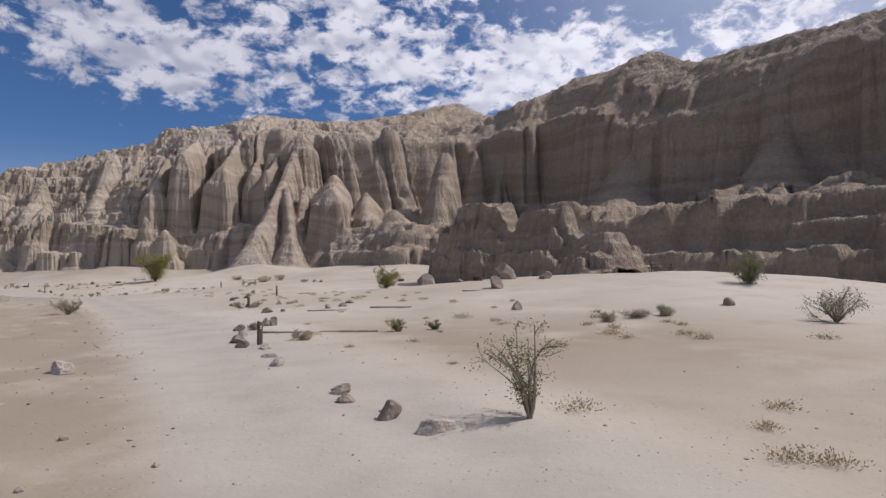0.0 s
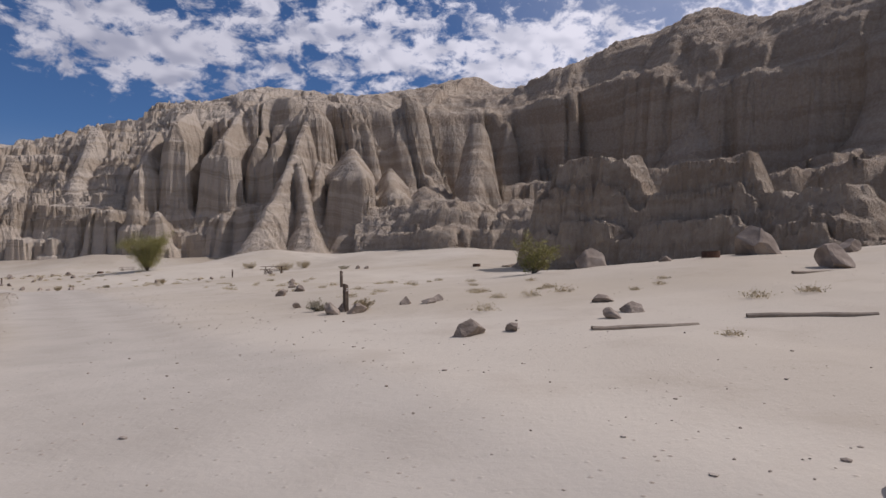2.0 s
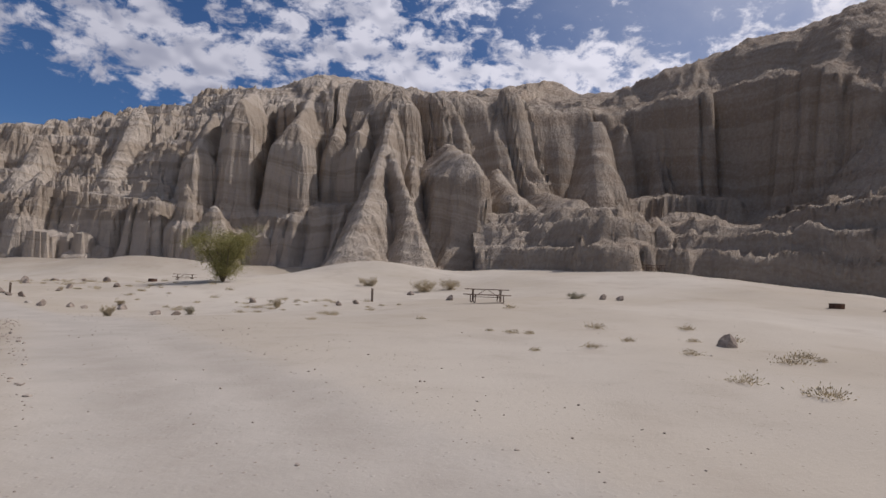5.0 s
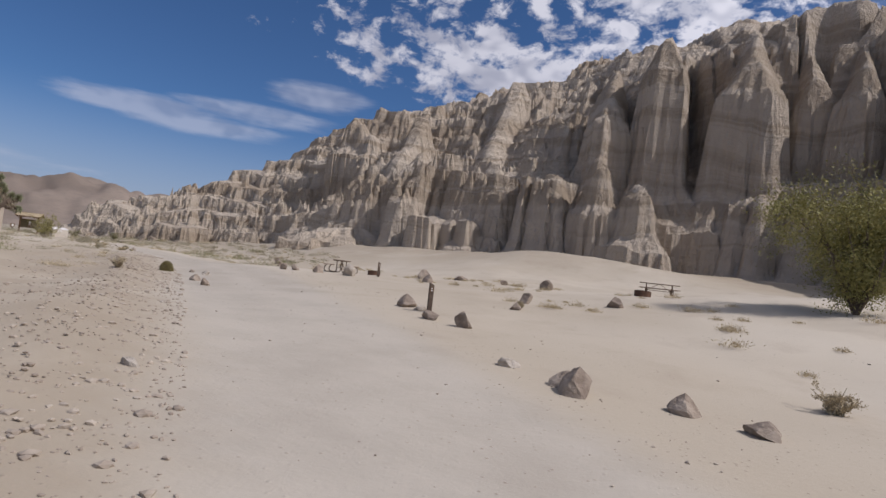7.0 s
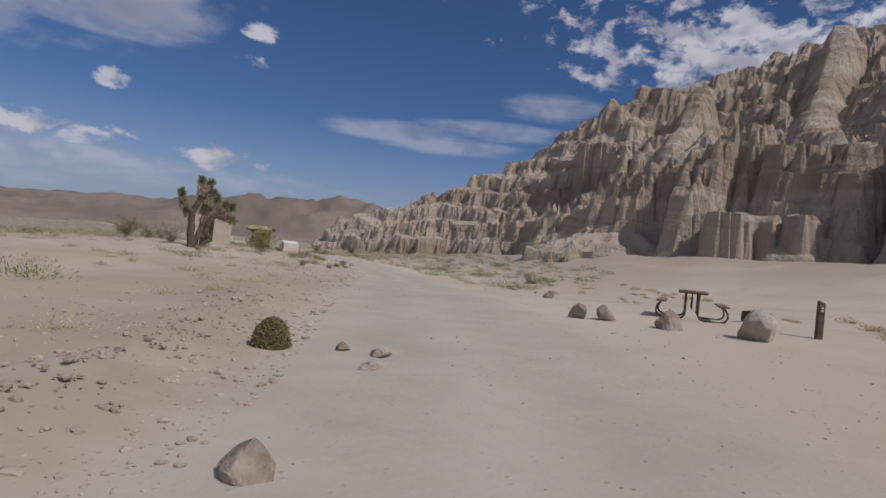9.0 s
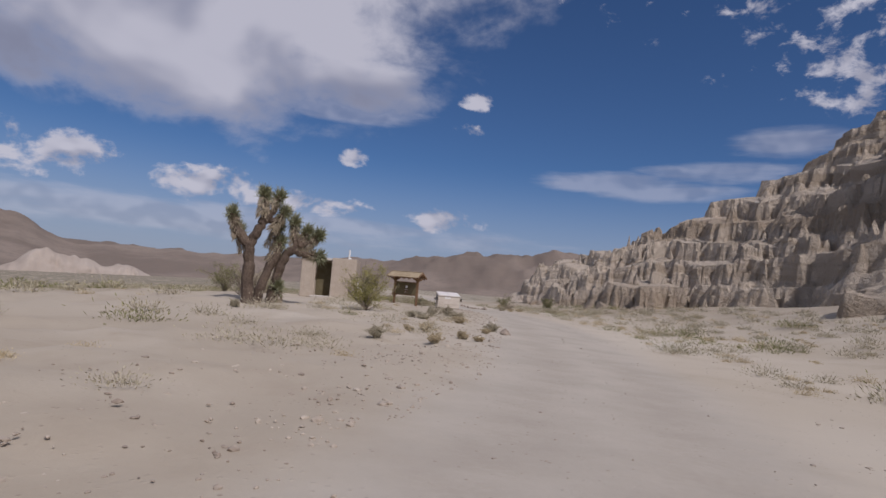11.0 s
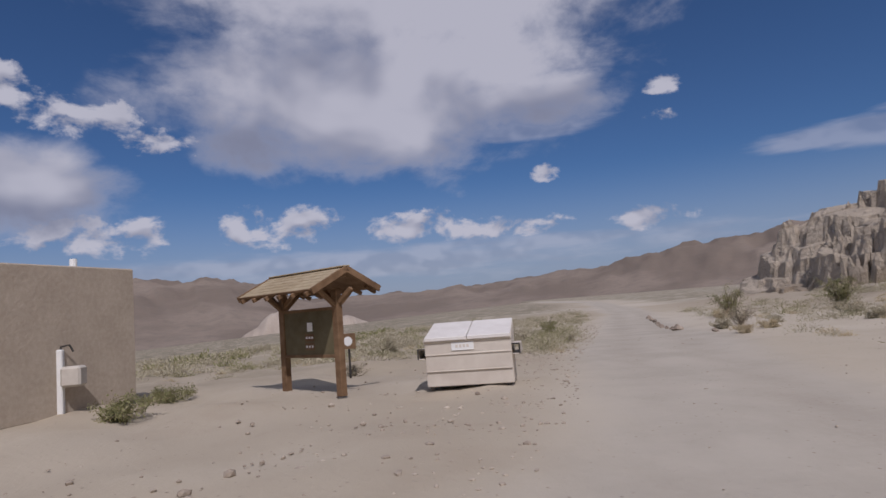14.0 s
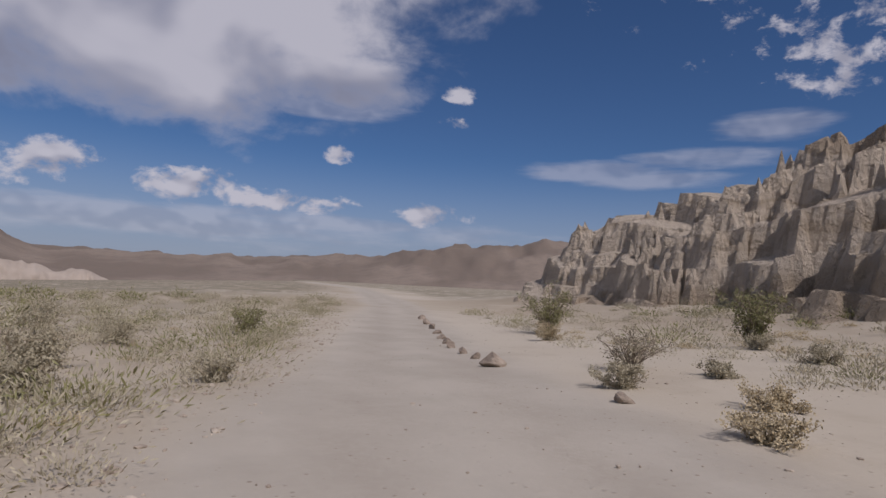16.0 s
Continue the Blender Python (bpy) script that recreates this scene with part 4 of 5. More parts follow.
for i, (x, y, h, w, m) in enumerate([(-121.28, 93.25, 0.28, 0.50, 2), (-97.52, 77.38, 0.45, 0.50, 1), (-98.78, 78.67, 0.59, 0.44, 1), (-95.03, 76.10, 0.34, 0.54, 1), (-110.96, 77.45, 0.41, 0.71, 0), (-113.58, 77.15, 0.32, 0.65, 0),
                                     (-122.61, 94.81, 0.28, 0.50, 2), (-124.97, 96.33, 0.25, 0.41, 1), (-126.06, 100.13, 0.46, 0.58, 1), (-122.59, 98.65, 0.41, 0.66, 1), (-128.49, 101.15, 0.46, 0.58, 1), (-124.47, 93.93, 0.42, 0.52, 1),
                                     (-133.17, 97.84, 0.60, 0.60, 2), (-126.78, 88.30, 0.47, 0.47, 1), (-126.17, 85.85, 0.76, 1.03, 1), (-129.13, 85.26, 0.78, 1.00, 1), (-121.35, 84.70, 0.60, 0.90, 1), (-124.86, 83.79, 0.81, 1.18, 1), (-128.54, 83.01, 0.88, 1.21, 0), (-132.84, 83.05, 0.84, 1.20, 1), (-134.30, 85.88, 0.72, 0.96, 1), (-128.81, 80.23, 0.94, 1.29, 1), (-137.23, 83.42, 0.84, 1.20, 1), (-118.98, 83.47, 0.54, 0.75, 0),
                                     (-116.83, 84.38, 0.54, 0.59, 0), (-118.88, 83.50, 0.69, 0.88, 1), (-36.01, 52.55, 0.54, 0.42, 2), (-30.95, 41.03, 0.60, 0.42, 2), (-28.31, 44.75, 0.48, 0.54, 1), (-24.36, 48.47, 0.60, 0.66, 2),
                                     (-15.22, 65.98, 1.04, 1.85, 2), (-12.64, 67.28, 0.95, 1.48, 2), (-20.39, 68.99, 0.87, 1.30, 2), (-5.39, 49.34, 0.36, 0.72, 1), (-1.33, 2.47, 0.41, 0.45, 1), (0.17, 1.31, 0.46, 0.36, 2), (9.73, -17.2, 0.52, 0.44, 0),
                                     (11.06, -15.9, 0.44, 0.30, 0), (20.78, -13.56, 0.38, 0.72, 1), (19.46, -13.92, 0.34, 0.72, 1), (17.91, -14.99, 0.41, 0.60, 1), (4.44, -15.42, 0.28, 0.38, 1), (6.85, -19.23, 0.32, 0.43, 2), (-44.22, 59.85, 0.31, 0.22, 2),
                                     (-86.47, 72.05, 0.38, 0.42, 1), (-85.80, 73.60, 0.28, 0.31, 2), (-87.50, 75.07, 0.28, 0.31, 2), (-89.29, 73.79, 0.23, 0.25, 2), (-86.85, 75.42, 0.20, 0.22, 2), (-90.94, 77.72, 0.33, 0.37, 1), (-94.91, 68.07, 0.35, 0.39, 1), (-95.47, 75.70, 0.32, 0.36, 1), (-98.47, 78.74, 0.31, 0.34, 1), (-97.58, 76.40, 0.25, 0.28, 2), (-93.96, 77.47, 0.36, 0.41, 2), (-89.82, 76.93, 0.21, 0.23, 2), (-89.70, 74.60, 0.33, 0.37, 2), (-96.84, 78.52, 0.32, 0.35, 1)]):
    shrub("sagebrush" if m == 1 else "desert_shrub", x, y, h, w, (M_LEAF, M_SAGE, M_STRAW)[m], ("low green desert shrub on sand", "low grey sagebrush on sand", "low clump of dry straw-coloured brush")[m],
          stems=14, leaves=int(2200 + 3200 * w), size=0.026 + 0.016 * w, bare=0.12, wood=M_THATCH, seed=60 + i, group="low desert shrubs")


def scatter_scrub():
    """Low scrub of the plain west of the road, too many to count."""
    rng = np.random.RandomState(9)
    for name, mat, count, lab in (("scrub", M_SAGE, 1700, "grey sagebrush scattered over the desert plain"), ("green_scrub", M_LEAF, 300, "dark green bushes scattered over the desert plain"), ("dry_grass", M_STRAW, 1300, "dry straw-coloured grass tufts on sand")):
        s = Soup()
        made = 0
        while made < count:
            d = 3.0 + 300 * rng.uniform() ** 1.7
            side = rng.uniform() < (0.80 if name != "dry_grass" else 0.6)
            run = rng.uniform(0, 1)
            x = -62 - 95 * run if name != "dry_grass" else 30 - 170 * run
            if name != "dry_grass" and rng.uniform() < 0.20:
                x, d, side = -117 - 48 * run, 3.6 + 40 * rng.uniform() ** 1.6, True
            elif name != "dry_grass" and rng.uniform() < 0.14:
                x, d, side = 14 - 42 * run, 5.0 + 30 * rng.uniform(), True
            k = np.interp(x, [-160, -118, -94, -57, -31, -4, 11, 34], [100, 89.5, 81, 58, 35, -10, -38, -85])
            nx, ny = (-0.35, -0.94) if x < -70 else (-0.72, -0.69)
            if not side:
                nx, ny, d = -nx, -ny, 3.5 + rng.uniform() * 17
            px, py = x + nx * d, k + ny * d
            q, _ = along(ROAD, np.array([px]), np.array([py]))
            if abs(q[0]) < 3.4 or (-119 < px < -104 and 71 < py < 88) or (-78 < px < 6 and q[0] < 0 and abs(q[0]) < (40 if name != "dry_grass" else 9)) or (px > -88 and q[0] > 0 and q[0] < 30 and name != "dry_grass" and rng.uniform() < 0.75):
                continue
            made += 1
            far = min(1.0, d / 120)
            n = int(330 * (1 - far) ** 3) + 16
            size = rng.uniform(0.2, 0.62) * (1.35 if name == "green_scrub" else 1.0) * (1 + 0.6 * far) * (0.45 if name == "dry_grass" else 1.0)
            u = rng.normal(size=(n, 3)) * (0.62, 0.62, 0.30)
            u[:, 2] = np.abs(u[:, 2])
            c = np.array([px, py, gz(px, py)]) + u * size
            w = u * 0.8 + rng.normal(size=(n, 3)) * 0.35 + (0, 0, 0.6)
            s.blades(c, w, size * (0.15 + 0.8 * far), 0.007 + size * 0.16 * far, rng)
        ob = s.done(name, mat, None)
        tagged(ob, lab, "scrub", kind="stuff")


scatter_scrub()

# ---- boulders, stones, logs ----
M_BOULDER = grain_mat("brown_boulder", (0.20, 0.155, 0.12), (0.42, 0.35, 0.28), 2.2, 0.95, 0.8, 0.08)
M_PALEROCK = grain_mat("pale_boulder", (0.36, 0.31, 0.25), (0.58, 0.52, 0.45), 2.2, 0.95, 0.8, 0.08)
M_GRAVEL = grain_mat("mixed_gravel", (0.26, 0.21, 0.165), (0.54, 0.47, 0.385), 5.0, 0.95, 0.6, 0.02)
M_OLDWOOD = grain_mat("weathered_timber", (0.22, 0.175, 0.13), (0.42, 0.35, 0.27), 6.0, 0.9, 0.8, 0.02)


def boulder_mesh(seed, mat):
    rng = np.random.RandomState(seed)
    bm = bmesh.new()
    bmesh.ops.create_icosphere(bm, subdivisions=3, radius=1.0)
    planes = [(Vector(rng.normal(size=3)).normalized(), rng.uniform(0.42, 0.82)) for _ in range(13)]
    off = Vector(rng.uniform(-50, 50, 3))
    for v in bm.verts:
        for n, d in planes:
            over = v.co.dot(n) - d
            if over > 0:
                v.co -= n * over
        v.co *= 1 + 0.12 * noise.noise(v.co * 1.4 + off) + 0.05 * noise.noise(v.co * 4.5 + off)
        if v.co.z < -0.35:
            v.co.z = -0.35
    me = bpy.data.meshes.new("boulder")
    bm.to_mesh(me)
    bm.free()
    me.materials.append(mat)
    return me


SHAPES = [boulder_mesh(100 + k, M_BOULDER if k < 5 else M_PALEROCK) for k in range(8)]


def boulder(x, y, height, wide=1.25, shape=0, turn=0.0, label=""):
    ob = new("boulder", SHAPES[shape % 8])
    r = height / 1.25
    r *= 1.18
    ob.matrix_world = pose(x, y, gz(x, y) + 0.26 * r, 0, 0, turn) @ Matrix.Diagonal((r * wide, r * wide * 0.85, r, 1))
    words = label or ("pale angular boulder on sandy ground" if shape % 8 >= 5 else "brown rounded boulder on sandy ground")
    tagged(ob, words, "boulder", "boulders edging the campsites")
    return ob


for i, (x, y, h, w, k) in enumerate([
        (-59.57, 65.15, 0.29, 1.1, 0), (-59.08, 65.52, 0.29, 1.1, 1), (-57.63, 65.64, 0.39, 1.0, 2), (-56.20, 66.56, 0.55, 0.95, 7), (-46.41, 56.01, 0.39, 1.2, 3), (-44.71, 54.53, 0.27, 1.4, 4), (-43.54, 54.14, 0.34, 0.9, 0),
        (-39.87, 50.42, 0.22, 1.7, 1), (-39.70, 50.08, 0.39, 1.15, 2), (-38.10, 50.55, 0.31, 1.2, 3), (-37.01, 50.05, 0.24, 1.5, 4), (-41.11, 51.03, 0.16, 1.6, 6), (-44.71, 61.79, 0.35, 1.1, 0), (-47.86, 73.80, 0.49, 1.2, 1),
        (-41.89, 64.07, 0.36, 1.3, 2), (-44.23, 59.53, 0.26, 1.2, 3), (-53.89, 75.05, 0.36, 1.7, 4), (-51.18, 75.85, 0.27, 1.6, 0), (-54.36, 71.32, 0.50, 1.1, 1), (-53.07, 69.29, 0.40, 1.2, 2),
        (-44.04, 45.55, 0.14, 1.2, 5), (-42.16, 43.08, 0.09, 1.3, 6), (-53.14, 54.44, 0.20, 1.1, 1), (-57.47, 58.23, 0.13, 1.6, 5), (-58.61, 58.48, 0.12, 1.4, 3), (-58.11, 58.80, 0.12, 1.7, 7), (-45.71, 55.66, 0.15, 1.5, 6),
        (15.38, -9.29, 0.42, 1.0, 3), (8.99, -27.50, 0.19, 1.5, 4), (9.15, -28.21, 0.15, 1.6, 3), (9.90, -29.45, 0.24, 1.0, 0), (10.56, -30.14, 0.26, 1.4, 5), (4.54, -17.53, 0.24, 1.2, 6), (5.37, -20.75, 0.19, 1.5, 1),
        (4.95, -19.5, 0.24, 1.5, 2), (6.67, -22.83, 0.13, 1.9, 5), (7.14, -24.20, 0.19, 1.3, 6), (6.10, -21.0, 0.13, 2.0, 7), (2.72, -24.87, 0.27, 1.2, 6), (11.45, 15.05, 0.96, 1.2, 2), (24.90, -10.97, 0.31, 1.3, 1),
        (4.33, -13.69, 0.34, 0.95, 3), (4.67, -13.66, 0.31, 0.9, 0), (3.81, -15.58, 0.21, 1.5, 1), (4.44, -15.42, 0.13, 1.7, 4), (2.58, -6.04, 0.27, 1.5, 2), (1.46, 2.06, 0.26, 1.1, 3), (3.39, -5.94, 0.13, 1.7, 0),
        (5.64, -4.84, 0.19, 1.4, 1), (6.33, -4.14, 0.21, 1.7, 2), (6.53, -1.70, 0.23, 1.7, 4), (17.93, 10.19, 1.24, 1.25, 2), (15.95, 2.55, 0.71, 1.15, 0), (20.55, 7.89, 0.50, 1.6, 1), (14.18, 11.98, 0.36, 1.1, 4),
        (32.44, 37.01, 2.20, 1.2, 6), (2.5, 2.3, 0.2, 1.6, 3), (2.14, 1.86, 0.20, 1.9, 4), (-0.71, 0.94, 0.29, 1.2, 1), (-0.07, 0.93, 0.26, 1.5, 0), (-0.45, 1.47, 0.26, 1.0, 2), (-5.79, 21.45, 0.34, 1.3, 3), (-4.42, 11.43, 0.25, 1.4, 1),
        (-4.11, 14.97, 0.33, 1.2, 2), (-4.86, 14.30, 0.21, 1.4, 4), (-2.43, 4.69, 0.18, 1.3, 0), (-6.88, 27.25, 0.33, 1.3, 2), (-34.54, 50.07, 0.42, 1.1, 3), (-30.71, 45.87, 0.31, 1.6, 4), (-28.91, 44.15, 0.24, 1.5, 0),
        (-27.85, 55.38, 0.32, 1.3, 1), (-20.52, 48.35, 0.26, 1.4, 2), (-16.29, 62.21, 0.36, 1.4, 3), (-19.56, 49.43, 0.22, 1.4, 0), (-13.45, 50.28, 0.30, 1.2, 1), (-3.82, 48.65, 0.36, 1.2, 2), (-2.85, 48.19, 0.36, 1.1, 4),
        (-94.09, 79.07, 0.18, 1.6, 5), (-92.34, 78.59, 0.18, 1.4, 6), (-95.19, 79.63, 0.16, 1.5, 7), (-123.51, 93.24, 0.12, 1.6, 1), (-127.70, 93.32, 0.28, 1.3, 3), (-130.43, 93.88, 0.14, 1.4, 2),
        (-131.99, 94.15, 0.16, 1.4, 0), (-129.09, 93.60, 0.12, 1.4, 1), (-133.37, 94.59, 0.16, 1.3, 2), (-135.30, 95.17, 0.17, 1.3, 3), (-137.63, 95.81, 0.18, 1.4, 4), (-140.23, 96.56, 0.19, 1.3, 0), (-143.29, 97.38, 0.22, 1.3, 1),
        (-146.66, 98.26, 0.23, 1.3, 2), (-78.27, 82.96, 0.30, 1.5, 3), (-73.48, 79.94, 0.26, 1.6, 5), (-66.04, 71.87, 0.28, 1.2, 1), (-81.12, 88.02, 0.46, 1.3, 2), (-83.98, 90.89, 0.40, 1.4, 0), (-48.81, 49.66, 0.08, 1.3, 5), (-55.0, 55.7, 0.23, 1.3, 3), (-89.95, 77.8, 0.24, 1.3, 3), (-86.85, 75.85, 0.10, 1.2, 6)]):
    boulder(x, y, h, w, k, 37.0 * i)


def loose_stones():
    """Gravel and broken stone along the road banks."""
    rng = np.random.RandomState(21)
    bm = bmesh.new()
    bmesh.ops.create_icosphere(bm, subdivisions=1, radius=1.0)
    ball = np.array([v.co[:] for v in bm.verts])
    tri = np.array([[v.index for v in f.verts] for f in bm.faces])
    bm.free()
    line = np.array(ROAD, float)
    seg = np.concatenate([[0], np.cumsum(np.hypot(*np.diff(line, axis=0).T))])
    verts, faces, n = [], [], 0
    for i in range(30000):
        u = rng.uniform(60, 330) if i < 23000 else rng.uniform(178, 240)
        j = min(len(line) - 2, int(np.searchsorted(seg, u) - 1))
        t = (u - seg[j]) / (seg[j + 1] - seg[j])
        p = line[j] + (line[j + 1] - line[j]) * t
        d = (line[j + 1] - line[j]) / (seg[j + 1] - seg[j])
        k = rng.uniform() * (1.0 if i < 23000 else 0.57)
        off = 2.1 - road_shift(p[0]) + abs(rng.normal(0, 2.6)) if k < 0.58 else (-2.8 - abs(rng.normal(0, 2.0)) if k < 0.76 else rng.uniform(-2.8, 2.8) if k < 0.88 else -rng.uniform(4, 26))
        x, y = p[0] - d[1] * off, p[1] + d[0] * off
        if x > -37.0 and off > 0 and i % 4:
            continue
        size = min(0.07, 0.011 + 0.0135 * rng.exponential()) * (1.0 if k < 0.58 else 0.5)
        v = ball * rng.uniform(0.6, 1.3, 3) * (1, 1, 0.6) * (1 + 0.13 * rng.normal(size=(len(ball), 1))) * size
        a = rng.uniform(0, 6.28)
        v = np.stack([v[:, 0] * math.cos(a) - v[:, 1] * math.sin(a), v[:, 0] * math.sin(a) + v[:, 1] * math.cos(a), v[:, 2]], 1)
        verts.append(v + (x, y, gz_fast(x, y) + size * 0.15))
        faces.append(tri + n)
        n += len(ball)
    ob = mesh_obj("gravel", np.concatenate(verts), np.concatenate(faces), M_GRAVEL, smooth=False)
    tagged(ob, "loose pale stones and gravel along the road", "gravel", kind="stuff")


GX, GY = np.arange(-190, 70, 0.5), np.arange(-110, 130, 0.5)
GRID = ground_z(*np.meshgrid(GX, GY))


def gz_fast(x, y):
    fx, fy = (x - GX[0]) / 0.5, (y - GY[0]) / 0.5
    i, j = int(fx), int(fy)
    if not (0 <= i < len(GX) - 1 and 0 <= j < len(GY) - 1):
        return gz(x, y)
    u, v = fx - i, fy - j
    return float((GRID[j, i] * (1 - u) + GRID[j, i + 1] * u) * (1 - v) + (GRID[j + 1, i] * (1 - u) + GRID[j + 1, i + 1] * u) * v)


loose_stones()


def timber(ax, ay, bx, by, thick):
    s = Soup()
    size = math.hypot(bx - ax, by - ay)
    rng = np.random.RandomState(int(size * 1000))
    k = 9
    pts = [((i / (k - 1) - 0.5) * size, rng.normal() * 0.01, thick * 0.62 + rng.normal() * 0.006) for i in range(k)]
    s.tube(pts, [thick * rng.uniform(0.9, 1.05) for _ in range(k)], 8)
    ob = s.done("log", M_OLDWOOD, None)
    ob.matrix_world = pose((ax + bx) / 2, (ay + by) / 2, gz((ax + bx) / 2, (ay + by) / 2) - 0.02, 0, 0, math.degrees(math.atan2(by - ay, bx - ax)))
    tagged(ob, "weathered timber log lying on sand as a barrier", "log", "parking logs")


for ends in ((5.0, -16.8, 6.6, -17.1), (7.0, -17.05, 9.05, -17.0), (7.97, -5.72, 10.20, -6.23), (4.74, -6.37, 6.79, -6.15), (13.56, 1.21, 15.65, 1.85)):
    timber(*ends, 0.055)

# ---- campsite and trailhead furniture ----
M_STEEL = grain_mat("painted_brown_steel", (0.10, 0.065, 0.045), (0.19, 0.125, 0.085), 12.0, 0.6, 0.2, 0.004, metal=0.2)
M_PLANK = grain_mat("brown_table_planks", (0.15, 0.10, 0.07), (0.27, 0.19, 0.135), 7.0, 0.75, 0.4, 0.006)
M_RUST = grain_mat("rusted_steel", (0.07, 0.045, 0.035), (0.20, 0.115, 0.075), 8.0, 0.8, 0.5, 0.006, metal=0.4)
M_POST = grain_mat("dark_wooden_post", (0.085, 0.06, 0.045), (0.20, 0.15, 0.11), 7.0, 0.85, 0.6, 0.01)
M_CREAM = grain_mat("cream_painted_steel", (0.56, 0.50, 0.43), (0.70, 0.65, 0.57), 4.0, 0.55, 0.15, 0.004, stain=0.6)
M_LID = grain_mat("pale_plastic_lid", (0.66, 0.62, 0.58), (0.78, 0.75, 0.71), 3.0, 0.5, 0.1, 0.003)
M_DARK = grain_mat("dark_steel", (0.03, 0.028, 0.026), (0.08, 0.07, 0.06), 9.0, 0.6, 0.2, 0.003)
M_WHITE = grain_mat("white_paint", (0.72, 0.72, 0.70), (0.84, 0.84, 0.82), 6.0, 0.5, 0.1, 0.002)
M_STAIN = grain_mat("brown_stained_timber", (0.13, 0.075, 0.04), (0.27, 0.17, 0.095), 6.0, 0.8, 0.5, 0.008)
M_SHINGLE = grain_mat("sun_bleached_roof_boards", (0.30, 0.23, 0.14), (0.47, 0.385, 0.26), 6.0, 0.9, 0.5, 0.01)
M_OLIVE = grain_mat("olive_brown_panel", (0.115, 0.095, 0.05), (0.17, 0.145, 0.085), 5.0, 0.7, 0.2, 0.004)
M_STUCCO = grain_mat("tan_stucco", (0.40, 0.335, 0.265), (0.50, 0.43, 0.35), 14.0, 0.95, 0.8, 0.012, stain=0.4)
M_PAPER = grain_mat("white_paper", (0.74, 0.74, 0.72), (0.82, 0.82, 0.80), 9.0, 0.8, 0.05, 0.001)
M_CONCRETE = grain_mat("pale_concrete", (0.48, 0.44, 0.39), (0.60, 0.56, 0.50), 8.0, 0.95, 0.5, 0.01)


def part(name, bm, mat, parent, label=""):
    me = bpy.data.meshes.new(name)
    bm.normal_update()
    bm.to_mesh(me)
    bm.free()
    me.materials.append(mat)
    ob = new(name, me)
    ob.parent = parent
    return tagged(ob, label)


def block(sx, sy, sz, x=0, y=0, z=0, turn=0, tilt=0, lean=0, edge=0.006, bm=None):
    """A bevelled board or box centred at x, y, z."""
    own = bmesh.new()
    bmesh.ops.create_cube(own, size=1.0)
    bmesh.ops.scale(own, vec=(sx, sy, sz), verts=own.verts)
    e = min(edge, 0.3 * min(sx, sy, sz))
    bmesh.ops.bevel(own, geom=own.edges[:], offset=e, segments=1, affect="EDGES")
    bmesh.ops.transform(own, matrix=pose(x, y, z, tilt, lean, turn), verts=own.verts)
    if bm is None:
        return own
    me = bpy.data.meshes.new("tmp")
    own.to_mesh(me)
    own.free()
    bm.from_mesh(me)
    bpy.data.meshes.remove(me)
    return bm


def pipe(points, radius, sides=8):
    """A round bar through the points."""
    s = Soup()
    s.tube(points, [radius] * len(points), sides)
    bm = bmesh.new()
    vs = [bm.verts.new(v) for v in np.concatenate(s.v)]
    for f in np.concatenate(s.f):
        bm.faces.new([vs[k] for k in f])
    ends = len(points) * sides
    bm.faces.new(vs[:sides][::-1])
    bm.faces.new(vs[ends - sides:ends])
    return bm


def picnic_table():
    root = new("picnic_table")
    for k in range(5):
        part("plank", block(2.4, 0.135, 0.045, 0, (k - 2) * 0.145, 0.75), M_PLANK, root)
    for side in (-1, 1):
        seat = part("bench", block(2.4, 0.14, 0.045, 0, side * 0.70, 0.45), M_PLANK, root)
        part("plank", block(2.4, 0.10, 0.045, 0, side * 0.83, 0.45), M_PLANK, seat)
    for x in (-0.78, 0.78):
        for side in (-1, 1):
            bend = [(x, side * 0.16, 0.72), (x, side * 0.16, 0.15), (x, side * 0.22, 0.05), (x, side * 0.34, 0.02), (x, side * 0.70, 0.02), (x, side * 0.82, 0.06), (x, side * 0.88, 0.16), (x, side * 0.86, 0.30), (x, side * 0.76, 0.43)]
            part("leg", pipe(bend, 0.028), M_STEEL, root, "bent steel pipe leg")
        part("crossbar", block(0.05, 0.72, 0.03, x, 0, 0.712), M_STEEL, root)
    for side in (-1, 1):
        part("brace", pipe([(side * 0.76, 0, 0.30), (side * 0.10, 0, 0.70)], 0.018), M_STEEL, root)
    part("stretcher", pipe([(-0.78, 0.16, 0.32), (0.78, 0.16, 0.32)], 0.018), M_STEEL, root)
    return tagged(root, "brown picnic table with bent steel pipe legs on sand", "picnic table", "campsite picnic tables")


TABLE_SPOTS = [(-11.79, 44.02, 4), (-42.66, 81.00, 12), (-59.37, 69.90, 118), (9.93, 75.00, 10), (31.28, 11.46, -12)]
first = picnic_table()
for i, (x, y, turn) in enumerate(TABLE_SPOTS):
    m = pose(x, y, gz(x, y) + 0.01, 0, 0, turn)
    if i == 0:
        first.matrix_world = m
    else:
        copy_thing(first, m)


